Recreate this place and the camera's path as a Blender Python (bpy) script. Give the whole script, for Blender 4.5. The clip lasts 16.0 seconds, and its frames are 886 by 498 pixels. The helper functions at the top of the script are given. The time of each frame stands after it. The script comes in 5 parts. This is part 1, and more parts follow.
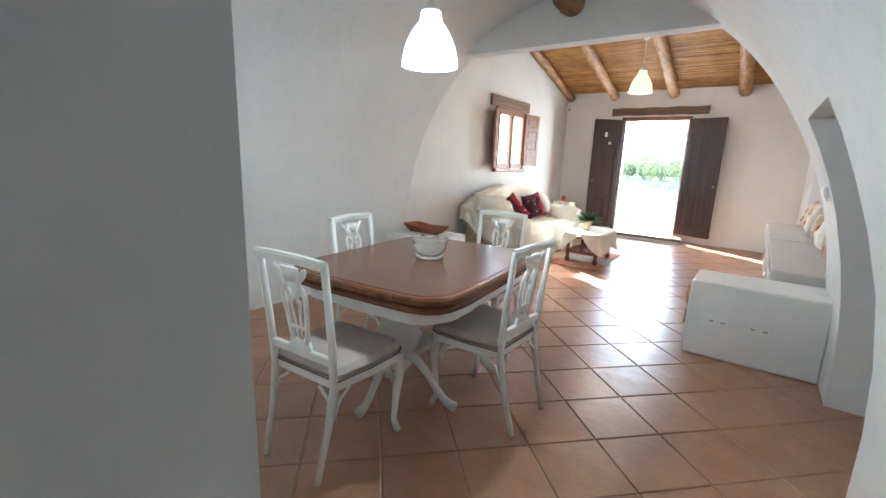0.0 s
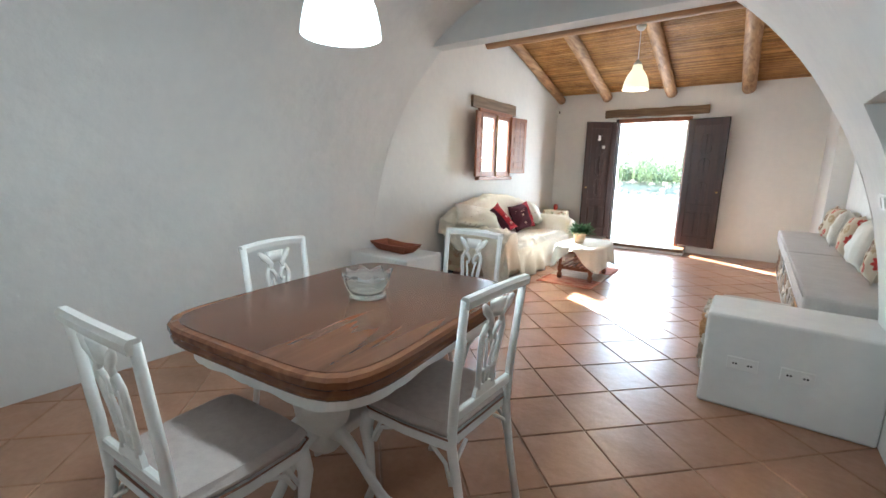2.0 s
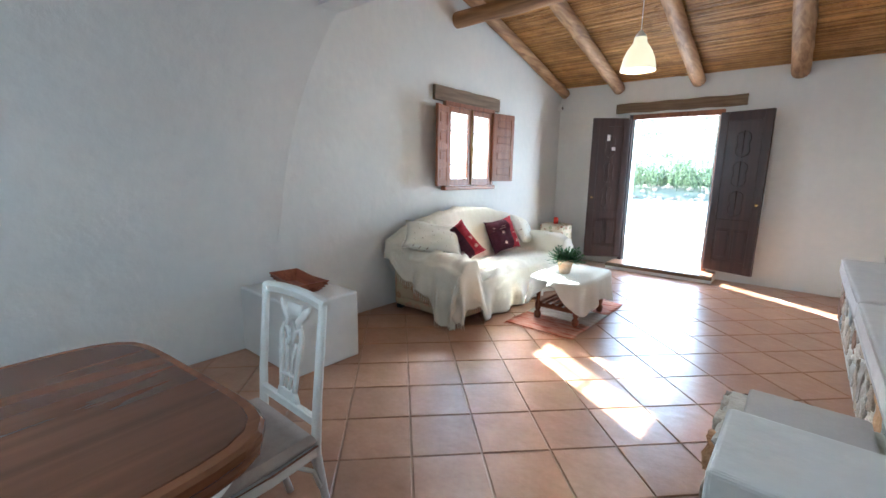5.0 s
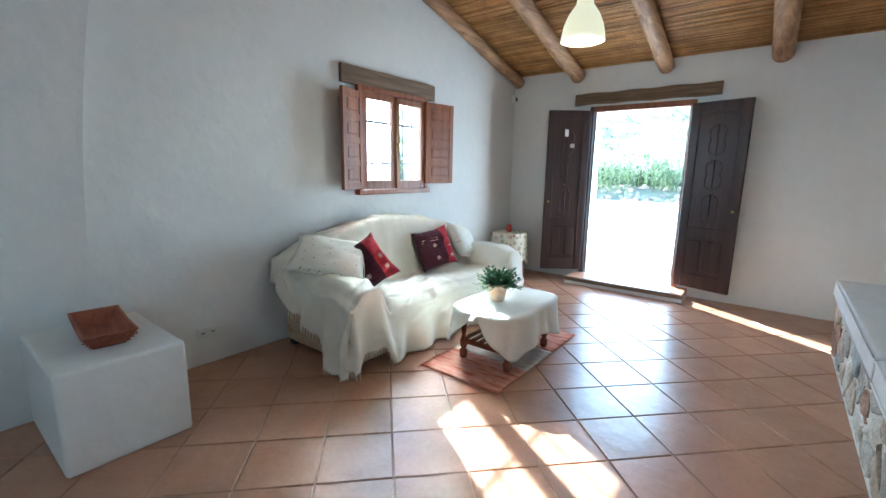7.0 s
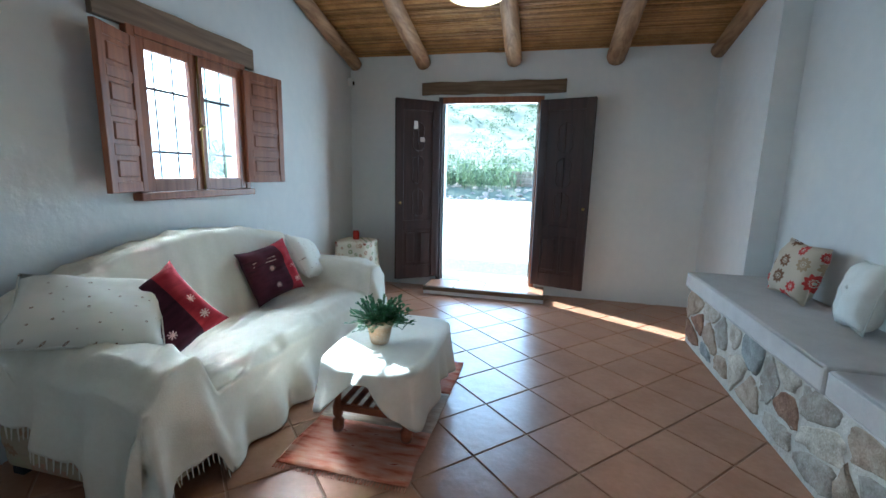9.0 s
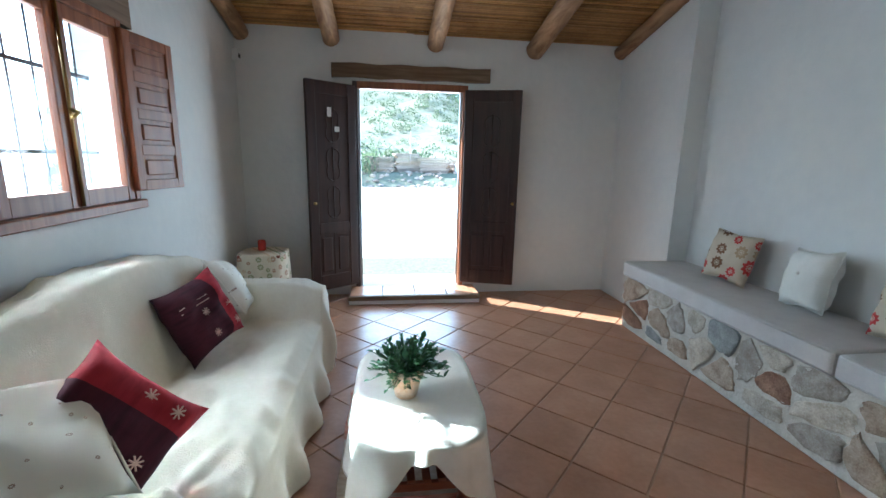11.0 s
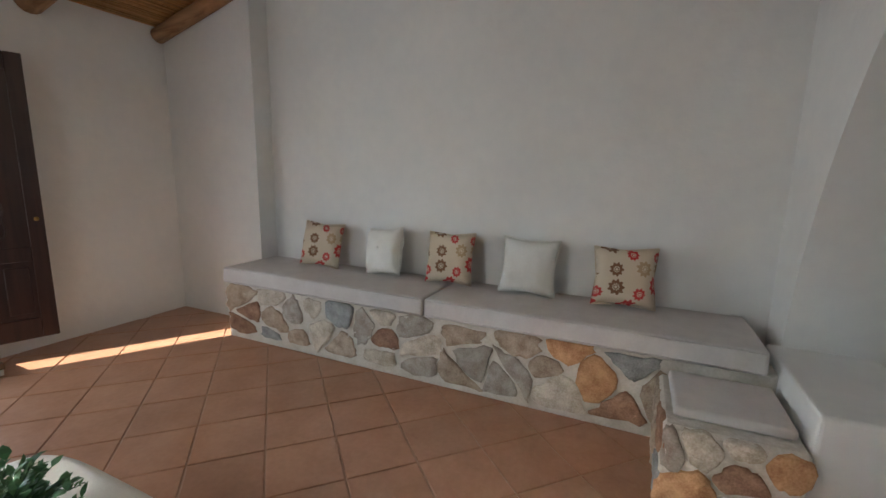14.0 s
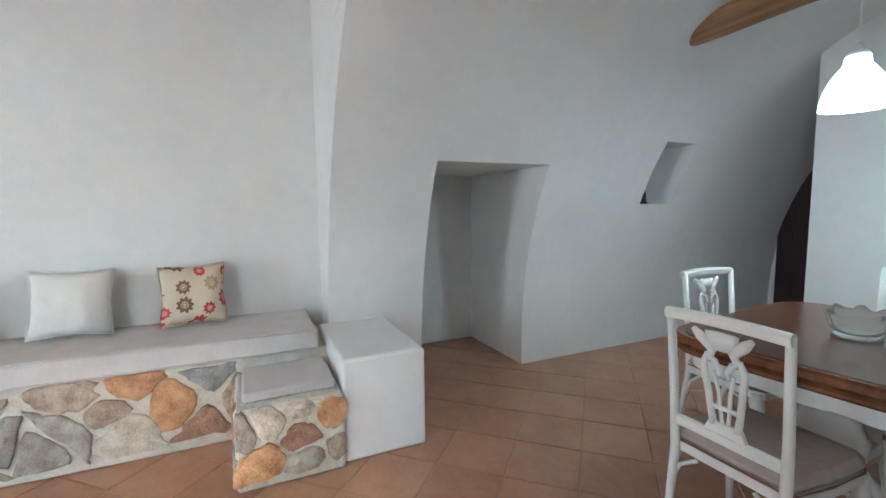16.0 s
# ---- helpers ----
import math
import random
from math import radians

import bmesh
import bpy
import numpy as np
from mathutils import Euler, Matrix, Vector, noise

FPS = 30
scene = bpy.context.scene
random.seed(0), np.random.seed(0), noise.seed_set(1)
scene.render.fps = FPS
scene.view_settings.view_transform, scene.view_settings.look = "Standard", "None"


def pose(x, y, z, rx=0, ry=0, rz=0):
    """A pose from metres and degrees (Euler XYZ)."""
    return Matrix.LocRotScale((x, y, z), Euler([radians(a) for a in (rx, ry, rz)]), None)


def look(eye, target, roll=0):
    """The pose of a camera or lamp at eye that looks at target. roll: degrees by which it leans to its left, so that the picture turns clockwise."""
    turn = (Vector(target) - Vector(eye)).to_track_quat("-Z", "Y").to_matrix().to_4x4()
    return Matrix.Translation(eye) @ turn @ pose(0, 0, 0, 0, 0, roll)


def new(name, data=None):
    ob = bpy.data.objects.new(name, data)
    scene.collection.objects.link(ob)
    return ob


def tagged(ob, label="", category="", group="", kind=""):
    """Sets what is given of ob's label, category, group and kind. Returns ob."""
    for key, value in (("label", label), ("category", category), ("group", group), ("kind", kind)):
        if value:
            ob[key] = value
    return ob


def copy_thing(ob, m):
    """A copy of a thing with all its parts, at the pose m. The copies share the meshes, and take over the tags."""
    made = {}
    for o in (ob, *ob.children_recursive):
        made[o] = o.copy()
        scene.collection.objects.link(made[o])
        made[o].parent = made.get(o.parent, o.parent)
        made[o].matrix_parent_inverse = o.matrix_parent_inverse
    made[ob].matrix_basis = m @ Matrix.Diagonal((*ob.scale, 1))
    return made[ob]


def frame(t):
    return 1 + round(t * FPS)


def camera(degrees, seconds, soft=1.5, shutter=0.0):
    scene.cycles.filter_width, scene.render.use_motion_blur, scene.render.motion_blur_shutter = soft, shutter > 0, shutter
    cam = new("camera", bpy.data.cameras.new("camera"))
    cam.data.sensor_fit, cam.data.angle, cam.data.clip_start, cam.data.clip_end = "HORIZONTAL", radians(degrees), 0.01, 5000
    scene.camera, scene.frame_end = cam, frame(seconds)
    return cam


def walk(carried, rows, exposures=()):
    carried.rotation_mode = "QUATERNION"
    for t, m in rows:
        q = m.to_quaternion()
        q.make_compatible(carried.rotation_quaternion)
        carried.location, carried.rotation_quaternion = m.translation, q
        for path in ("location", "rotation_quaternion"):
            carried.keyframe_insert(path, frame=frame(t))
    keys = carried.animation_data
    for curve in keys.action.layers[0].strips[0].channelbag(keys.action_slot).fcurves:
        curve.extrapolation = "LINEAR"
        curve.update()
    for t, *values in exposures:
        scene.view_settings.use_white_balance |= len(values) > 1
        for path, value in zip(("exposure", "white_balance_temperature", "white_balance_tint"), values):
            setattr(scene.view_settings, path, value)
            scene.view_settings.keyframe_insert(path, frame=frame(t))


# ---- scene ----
cam = camera(92.0, 16.0)

PATH = [
    (0, (3.479, -9.074, 1.383), (2.333, -7.489, 0.967), 2.2),
    (0.5, (3.427, -8.979, 1.4), (2.295, -7.381, 0.99), 1.7),
    (1, (3.362, -8.827, 1.375), (2.23, -7.227, 0.979), 1.2),
    (1.5, (3.31, -8.641, 1.398), (2.172, -7.044, 1.01), 1.1),
    (2, (3.309, -8.396, 1.382), (2.165, -6.799, 1.005), 1.1),
    (2.5, (3.318, -8.153, 1.418), (2.167, -6.561, 1.042), 1.0),
    (3, (3.276, -7.936, 1.429), (2.097, -6.364, 1.052), 1.0),
    (5.5, (3.328, -6.573, 1.438), (2.055, -5.074, 1.077), 0.9),
    (6, (3.343, -6.255, 1.443), (2.076, -4.75, 1.082), 0.9),
    (6.5, (3.299, -5.96, 1.45), (2.046, -4.445, 1.087), 0.8),
    (7, (3.209, -5.749, 1.446), (1.999, -4.198, 1.084), 1.0),
    (7.5, (3.121, -5.539, 1.431), (2.032, -3.901, 1.071), 1.4),
    (8, (2.966, -5.344, 1.428), (2.043, -3.604, 1.076), 1.7),
    (8.5, (2.679, -5.225, 1.413), (1.957, -3.393, 1.063), 1.7),
    (9, (2.443, -5.113, 1.411), (1.984, -3.198, 1.062), 1.4),
    (9.5, (2.188, -5.006, 1.432), (2.007, -3.047, 1.075), 1.5),
    (12, (1.287, -4.486, 1.534), (1.887, -2.632, 1.084), 1.1),
    (12.5, (1.322, -4.336, 1.489), (2.204, -2.595, 1.054), 1.1),
    (13, (1.284, -4.271, 1.491), (2.473, -2.719, 1.069), 1.0),
    (13.5, (1.199, -4.233, 1.488), (2.753, -3.038, 1.088), 1.2),
    (14, (1.192, -4.317, 1.458), (2.986, -3.502, 1.109), 1.2),
    (14.5, (1.162, -4.382, 1.456), (3.094, -3.959, 1.163), 1.2),
    (15, (1.113, -4.461, 1.421), (3.099, -4.469, 1.184), 1.1),
    (15.3, (1.115, -4.473, 1.384), (3.083, -4.749, 1.16), 1.2),
    (15.5, (1.053, -4.549, 1.404), (2.999, -4.957, 1.188), 0.6),
    (15.6, (1.015, -4.594, 1.387), (2.948, -5.068, 1.183), -0.3),
    (16, (0.975, -4.605, 1.357), (2.786, -5.432, 1.169), -0.6),
]
walk(cam, [(t, look(eye, target, roll)) for t, eye, target, roll in PATH],
     exposures=((0, 3.8, 5850, 6), (3, 3.5, 5800, 4), (5.5, 3.33, 5150, 2), (7, 3.13, 4970, -3), (9, 2.43, 4700, -5), (12.5, 2.28, 5800, 4), (13.5, 1.65, 6300, 7), (14.5, 2.83, 5600, 6), (15.4, 2.9, 5150, 0), (16, 3.38, 5550, 4)))

# ---- world, sun and exposure ----
SUN_DIR = Vector((0.855 * math.cos(radians(33)), -0.518 * math.cos(radians(33)), -math.sin(radians(33))))
world = bpy.data.worlds.new("world")
scene.world = world
world.use_nodes = True
_wn = world.node_tree.nodes
_sky = _wn.new("ShaderNodeTexSky")
_sky.sky_type = "NISHITA"
_sky.sun_disc = False
_sky.sun_elevation = radians(33)
_sky.sun_rotation = math.atan2(-SUN_DIR.x, -SUN_DIR.y)
_wn["Background"].inputs[1].default_value = 0.15
world.node_tree.links.new(_sky.outputs[0], _wn["Background"].inputs[0])
_sl = bpy.data.lights.new("sun", "SUN")
_sl.energy, _sl.angle, _sl.color = 5.0, radians(0.6), (1.0, 0.95, 0.88)
sun = new("sun", _sl)
sun.matrix_world = look((-20, 14, 15), Vector((-20, 14, 15)) + SUN_DIR)


def sky_lamp(name, m, w, h, power):
    l = bpy.data.lights.new(name, "AREA")
    l.shape, l.size, l.size_y, l.energy, l.color = "RECTANGLE", w, h, power, (0.88, 0.95, 1.0)
    ob = new(name, l)
    ob.matrix_world = m
    return ob


# area lamps added outside both openings to boost the sky's own light
sky_lamp("sky_through_door", look((1.75, 0.62, 1.25), (1.75, -4, 1.0)), 1.15, 2.0, 8)
sky_lamp("sky_through_window", look((-0.36, -2.53, 1.7), (3, -2.9, 1.2)), 0.82, 0.9, 3)


# ---- materials ----
def mat(name, col, rough=0.6, metal=0.0, spec=0.5, var=None, scale=8.0, bump=0.0, bscale=40.0, rnd=0.0, island=0.0, big=0.0):
    """Principled material with two scales of colour variation, bump, and per-object or per-island tint."""
    m = bpy.data.materials.new(name)
    m.use_nodes = True
    nt = m.node_tree
    n, L = nt.nodes, nt.links
    b = n["Principled BSDF"]
    b.inputs["Roughness"].default_value = rough
    b.inputs["Metallic"].default_value = metal
    b.inputs["Specular IOR Level"].default_value = spec
    tc = n.new("ShaderNodeTexCoord")
    geo = n.new("ShaderNodeNewGeometry")
    pos = geo.outputs["Position"]
    rgb = n.new("ShaderNodeRGB")
    rgb.outputs[0].default_value = (*col, 1)
    out = rgb.outputs[0]
    if var is not None:
        nz = n.new("ShaderNodeTexNoise")
        nz.inputs["Scale"].default_value, nz.inputs["Detail"].default_value = scale, 6
        L.new(pos, nz.inputs["Vector"])
        nz2 = n.new("ShaderNodeTexNoise")
        nz2.inputs["Scale"].default_value, nz2.inputs["Detail"].default_value = scale * 7.3, 3
        L.new(pos, nz2.inputs["Vector"])
        av = n.new("ShaderNodeMix")
        av.inputs[0].default_value = 0.35
        L.new(nz.outputs[0], av.inputs[2]), L.new(nz2.outputs[0], av.inputs[3])
        mr = n.new("ShaderNodeMapRange")
        mr.inputs[1].default_value, mr.inputs[2].default_value = 0.36, 0.66
        L.new(av.outputs[0], mr.inputs[0])
        mx = n.new("ShaderNodeMix")
        mx.data_type = "RGBA"
        L.new(mr.outputs[0], mx.inputs[0])
        L.new(out, mx.inputs[6])
        mx.inputs[7].default_value = (*var, 1)
        out = mx.outputs[2]
    for amount, src in ((rnd, "obj"), (island, "isl")):
        if amount:
            s = n.new("ShaderNodeObjectInfo").outputs["Random"] if src == "obj" else geo.outputs["Random Per Island"]
            mr = n.new("ShaderNodeMapRange")
            mr.inputs[3].default_value, mr.inputs[4].default_value = 1 - amount, 1 + amount
            L.new(s, mr.inputs[0])
            hs = n.new("ShaderNodeHueSaturation")
            L.new(mr.outputs[0], hs.inputs["Value"])
            L.new(out, hs.inputs["Color"])
            out = hs.outputs[0]
    L.new(out, b.inputs["Base Color"])
    if bump:
        nb = n.new("ShaderNodeTexNoise")
        nb.inputs["Scale"].default_value, nb.inputs["Detail"].default_value = bscale, 4
        L.new(pos, nb.inputs["Vector"])
        h = nb.outputs[0]
        if big:
            nb2 = n.new("ShaderNodeTexNoise")
            nb2.inputs["Scale"].default_value, nb2.inputs["Detail"].default_value = 2.2, 2
            L.new(pos, nb2.inputs["Vector"])
            ma = n.new("ShaderNodeMath")
            ma.operation = "MULTIPLY_ADD"
            ma.inputs[1].default_value = big
            L.new(nb2.outputs[0], ma.inputs[0]), L.new(h, ma.inputs[2])
            h = ma.outputs[0]
        bp = n.new("ShaderNodeBump")
        bp.inputs["Strength"].default_value, bp.inputs["Distance"].default_value = bump, 0.01
        L.new(h, bp.inputs["Height"])
        L.new(bp.outputs[0], b.inputs["Normal"])
    return m


def wood(name, c1, c2, rough=0.5, axis=0, grain=18.0, rnd=0.0, bump=0.25):
    """Wood with grain that runs along an axis of the object."""
    m = bpy.data.materials.new(name)
    m.use_nodes = True
    n, L = m.node_tree.nodes, m.node_tree.links
    b = n["Principled BSDF"]
    b.inputs["Roughness"].default_value = rough
    tc = n.new("ShaderNodeTexCoord")
    mp = n.new("ShaderNodeMapping")
    sc = [grain, grain, grain]
    sc[axis] = grain * 0.07
    mp.inputs["Scale"].default_value = sc
    L.new(tc.outputs["Object"], mp.inputs[0])
    nz = n.new("ShaderNodeTexNoise")
    nz.inputs["Scale"].default_value, nz.inputs["Detail"].default_value, nz.inputs["Distortion"].default_value = 1.5, 7, 0.6
    L.new(mp.outputs[0], nz.inputs["Vector"])
    cr = n.new("ShaderNodeValToRGB")
    cr.color_ramp.elements[0].position, cr.color_ramp.elements[0].color = 0.33, (*c1, 1)
    cr.color_ramp.elements[1].position, cr.color_ramp.elements[1].color = 0.68, (*c2, 1)
    L.new(nz.outputs[0], cr.inputs[0])
    out = cr.outputs[0]
    if rnd:
        hs = n.new("ShaderNodeHueSaturation")
        mr = n.new("ShaderNodeMapRange")
        mr.inputs[3].default_value, mr.inputs[4].default_value = 1 - rnd, 1 + rnd
        L.new(n.new("ShaderNodeObjectInfo").outputs["Random"], mr.inputs[0])
        L.new(mr.outputs[0], hs.inputs["Value"]), L.new(out, hs.inputs["Color"])
        out = hs.outputs[0]
    L.new(out, b.inputs["Base Color"])
    bp = n.new("ShaderNodeBump")
    bp.inputs["Strength"].default_value, bp.inputs["Distance"].default_value = bump, 0.004
    L.new(nz.outputs[0], bp.inputs["Height"]), L.new(bp.outputs[0], b.inputs["Normal"])
    return m


def floral(name, ground, spots, scale, size):
    """Cloth with scattered printed flowers: rings of petals of several colours on a plain ground."""
    m = bpy.data.materials.new(name)
    m.use_nodes = True
    n, L = m.node_tree.nodes, m.node_tree.links
    b = n["Principled BSDF"]
    b.inputs["Roughness"].default_value = 0.9
    tc = n.new("ShaderNodeTexCoord")

    def math_node(op, a, b=None, c=None):
        q = n.new("ShaderNodeMath")
        q.operation = op
        for k, v in enumerate((a, b, c)):
            if v is None:
                continue
            if isinstance(v, (int, float)):
                q.inputs[k].default_value = v
            else:
                L.new(v, q.inputs[k])
        return q.outputs[0]

    sx = n.new("ShaderNodeSeparateXYZ")
    L.new(tc.outputs["Object"], sx.inputs[0])
    # seen along the cloth's thin axis, with some of that axis mixed in for hanging cloth
    px = math_node("MULTIPLY_ADD", sx.outputs[1], 0.7, sx.outputs[0])
    cx = n.new("ShaderNodeCombineXYZ")
    L.new(px, cx.inputs[0]), L.new(sx.outputs[2], cx.inputs[1])
    vo = n.new("ShaderNodeTexVoronoi")
    vo.voronoi_dimensions = "2D"
    vo.inputs["Scale"].default_value, vo.inputs["Randomness"].default_value = scale, 0.7
    L.new(cx.outputs[0], vo.inputs["Vector"])
    sp = n.new("ShaderNodeSeparateColor")
    L.new(vo.outputs["Color"], sp.inputs[0])
    cr = n.new("ShaderNodeValToRGB")
    cr.color_ramp.interpolation = "CONSTANT"
    els = cr.color_ramp.elements
    for i, c in enumerate(spots):
        e = els[i] if i < 2 else els.new(i / len(spots))
        e.position, e.color = i / len(spots), (*c, 1)
    L.new(sp.outputs[0], cr.inputs[0])
    df = n.new("ShaderNodeVectorMath")
    df.operation = "SUBTRACT"
    L.new(cx.outputs[0], df.inputs[0]), L.new(vo.outputs["Position"], df.inputs[1])
    dx = n.new("ShaderNodeSeparateXYZ")
    L.new(df.outputs[0], dx.inputs[0])
    ang = math_node("ARCTAN2", dx.outputs[1], dx.outputs[0])
    petal = math_node("MULTIPLY_ADD", math_node("COSINE", math_node("MULTIPLY", ang, 9.0)), 0.13, 0.87)
    size_r = math_node("MULTIPLY_ADD", sp.outputs[1], size * 0.5, size * 0.5)
    r = math_node("DIVIDE", vo.outputs["Distance"], math_node("MULTIPLY", size_r, petal))
    inside = math_node("LESS_THAN", r, 1.0)
    ring = math_node("MULTIPLY", math_node("GREATER_THAN", r, 0.34), math_node("LESS_THAN", r, 0.46))
    core = math_node("LESS_THAN", r, 0.2)
    show = math_node("MULTIPLY", inside, math_node("SUBTRACT", 1.0, math_node("MAXIMUM", ring, core)))
    mx = n.new("ShaderNodeMix")
    mx.data_type = "RGBA"
    mx.inputs[6].default_value = (*ground, 1)
    L.new(show, mx.inputs[0]), L.new(cr.outputs[0], mx.inputs[7])
    L.new(mx.outputs[2], b.inputs["Base Color"])
    wv = n.new("ShaderNodeTexNoise")
    wv.inputs["Scale"].default_value = 260
    bp = n.new("ShaderNodeBump")
    bp.inputs["Strength"].default_value, bp.inputs["Distance"].default_value = 0.3, 0.002
    L.new(wv.outputs[0], bp.inputs["Height"]), L.new(bp.outputs[0], b.inputs["Normal"])
    return m


def striped(name, cols, axis, freq):
    """Woven cloth with bands across an axis of the object."""
    m = bpy.data.materials.new(name)
    m.use_nodes = True
    n, L = m.node_tree.nodes, m.node_tree.links
    b = n["Principled BSDF"]
    b.inputs["Roughness"].default_value = 0.95
    tc = n.new("ShaderNodeTexCoord")
    mp = n.new("ShaderNodeMapping")
    sc = [6.0, 6.0, 6.0]
    sc[axis] = freq
    mp.inputs["Scale"].default_value = sc
    L.new(tc.outputs["Object"], mp.inputs[0])
    nz = n.new("ShaderNodeTexNoise")
    nz.inputs["Scale"].default_value, nz.inputs["Detail"].default_value = 1.0, 4
    L.new(mp.outputs[0], nz.inputs["Vector"])
    cr = n.new("ShaderNodeValToRGB")
    els = cr.color_ramp.elements
    for i, c in enumerate(cols):
        e = els[i] if i < 2 else els.new(0.5)
        e.position, e.color = 0.32 + 0.36 * i / (len(cols) - 1), (*c, 1)
    L.new(nz.outputs[0], cr.inputs[0])
    L.new(cr.outputs[0], b.inputs["Base Color"])
    bp = n.new("ShaderNodeBump")
    bp.inputs["Strength"].default_value, bp.inputs["Distance"].default_value = 0.6, 0.004
    L.new(nz.outputs[0], bp.inputs["Height"]), L.new(bp.outputs[0], b.inputs["Normal"])
    return m


def glowing(name, col, strength):
    m = bpy.data.materials.new(name)
    m.use_nodes = True
    b = m.node_tree.nodes["Principled BSDF"]
    b.inputs["Base Color"].default_value = (0.82 * col[0], 0.82 * col[1], 0.82 * col[2], 1)
    b.inputs["Roughness"].default_value = 0.35
    b.inputs["Emission Color"].default_value = (*col, 1)
    b.inputs["Emission Strength"].default_value = strength
    return m


def clear_glass(name, tint=(1, 1, 1), rough=0.0, ior=1.45, clear=1.0):
    m = bpy.data.materials.new(name)
    m.use_nodes = True
    b = m.node_tree.nodes["Principled BSDF"]
    b.inputs["Base Color"].default_value = (*tint, 1)
    b.inputs["Roughness"].default_value = rough
    b.inputs["Transmission Weight"].default_value = clear
    b.inputs["IOR"].default_value = ior
    return m


M_PLASTER = mat("white_plaster", (0.80, 0.80, 0.78), 0.85, spec=0.25, var=(0.74, 0.745, 0.735), scale=1.6, bump=0.35, bscale=14, big=3.0)
M_TILE = mat("terracotta_tile", (0.435, 0.230, 0.135), 0.30, spec=0.8, var=(0.34, 0.162, 0.085), scale=4.5, bump=0.30, bscale=11, rnd=0.06, big=1.2)
M_GROUT = mat("grout", (0.46, 0.31, 0.22), 0.9, var=(0.36, 0.23, 0.15), scale=6)
M_LOG = wood("peeled_log", (0.20, 0.10, 0.045), (0.46, 0.27, 0.13), 0.65, axis=1, grain=12, rnd=0.18, bump=0.6)
M_LOGX = wood("peeled_log_across", (0.18, 0.09, 0.04), (0.40, 0.22, 0.10), 0.65, axis=0, grain=12, bump=0.6)
M_CANE = mat("reed_cane", (0.50, 0.27, 0.085), 0.6, var=(0.30, 0.14, 0.04), scale=5, island=0.32)
M_LINTEL = wood("weathered_lintel", (0.10, 0.062, 0.033), (0.22, 0.145, 0.085), 0.7, axis=0, grain=16, bump=0.6)
M_LINTELY = wood("weathered_lintel_side", (0.12, 0.075, 0.04), (0.25, 0.165, 0.10), 0.7, axis=1, grain=16, bump=0.6)
M_DOOR = wood("dark_door_wood", (0.022, 0.0105, 0.010), (0.048, 0.021, 0.017), 0.42, axis=2, grain=14)
M_WIN = wood("reddish_window_wood", (0.20, 0.065, 0.026), (0.33, 0.12, 0.05), 0.4, axis=2, grain=16)
M_CHAIR = mat("white_chair_paint", (0.80, 0.79, 0.76), 0.4, var=(0.74, 0.72, 0.68), scale=9, bump=0.08, bscale=60)
M_SEAT = mat("mauve_seat_cloth", (0.50, 0.42, 0.38), 0.95, spec=0.2, var=(0.43, 0.355, 0.32), scale=30, bump=0.3, bscale=300)
M_TABLE = wood("polished_table_wood", (0.075, 0.025, 0.011), (0.135, 0.050, 0.023), 0.24, axis=1, grain=9, bump=0.05)
M_TABLE_EDGE = wood("table_border_wood", (0.13, 0.044, 0.017), (0.22, 0.080, 0.031), 0.24, axis=1, grain=14, bump=0.05)
M_THROW = mat("cream_throw", (0.78, 0.73, 0.62), 0.95, spec=0.15, var=(0.72, 0.665, 0.55), scale=7, bump=0.35, bscale=180)
M_SOFA = floral("faded_floral_upholstery", (0.48, 0.37, 0.24), ((0.40, 0.24, 0.14), (0.46, 0.40, 0.24), (0.52, 0.30, 0.20)), 9, 0.5)
M_CLOTH = mat("white_table_cloth", (0.80, 0.78, 0.71), 0.9, spec=0.2, var=(0.74, 0.71, 0.63), scale=6, bump=0.25, bscale=200)
M_CLOTH_F = floral("embroidered_side_cloth", (0.72, 0.66, 0.52), ((0.45, 0.28, 0.18), (0.34, 0.36, 0.20), (0.62, 0.50, 0.34)), 13, 0.42)
M_REDP = striped("red_silk_panel", ((0.28, 0.012, 0.024), (0.34, 0.018, 0.03), (0.22, 0.008, 0.018)), 2, 30)
M_PLUM = striped("plum_silk_panel", ((0.045, 0.007, 0.016), (0.065, 0.010, 0.022), (0.032, 0.005, 0.012)), 2, 30)
M_STITCH = mat("pale_stitching", (0.72, 0.50, 0.42), 0.8)
M_FLORAL = floral("linen_with_red_flowers", (0.60, 0.51, 0.39), ((0.50, 0.035, 0.035), (0.20, 0.10, 0.05), (0.50, 0.05, 0.045), (0.42, 0.30, 0.18)), 8.0, 0.50)
M_WHITEP = mat("white_cushion_linen", (0.80, 0.79, 0.74), 0.9, var=(0.74, 0.73, 0.68), scale=10, bump=0.3, bscale=220)
M_DOTTED = floral("cream_cushion_with_sprigs", (0.77, 0.74, 0.65), ((0.30, 0.20, 0.14), (0.40, 0.30, 0.22)), 12, 0.09)
M_MATT = mat("grey_mattress_cloth", (0.60, 0.575, 0.555), 0.95, spec=0.2, var=(0.54, 0.515, 0.50), scale=9, bump=0.25, bscale=220)
M_MORTAR = mat("pale_mortar", (0.64, 0.61, 0.55), 0.95, var=(0.48, 0.45, 0.38), scale=9, bump=0.8, bscale=35)
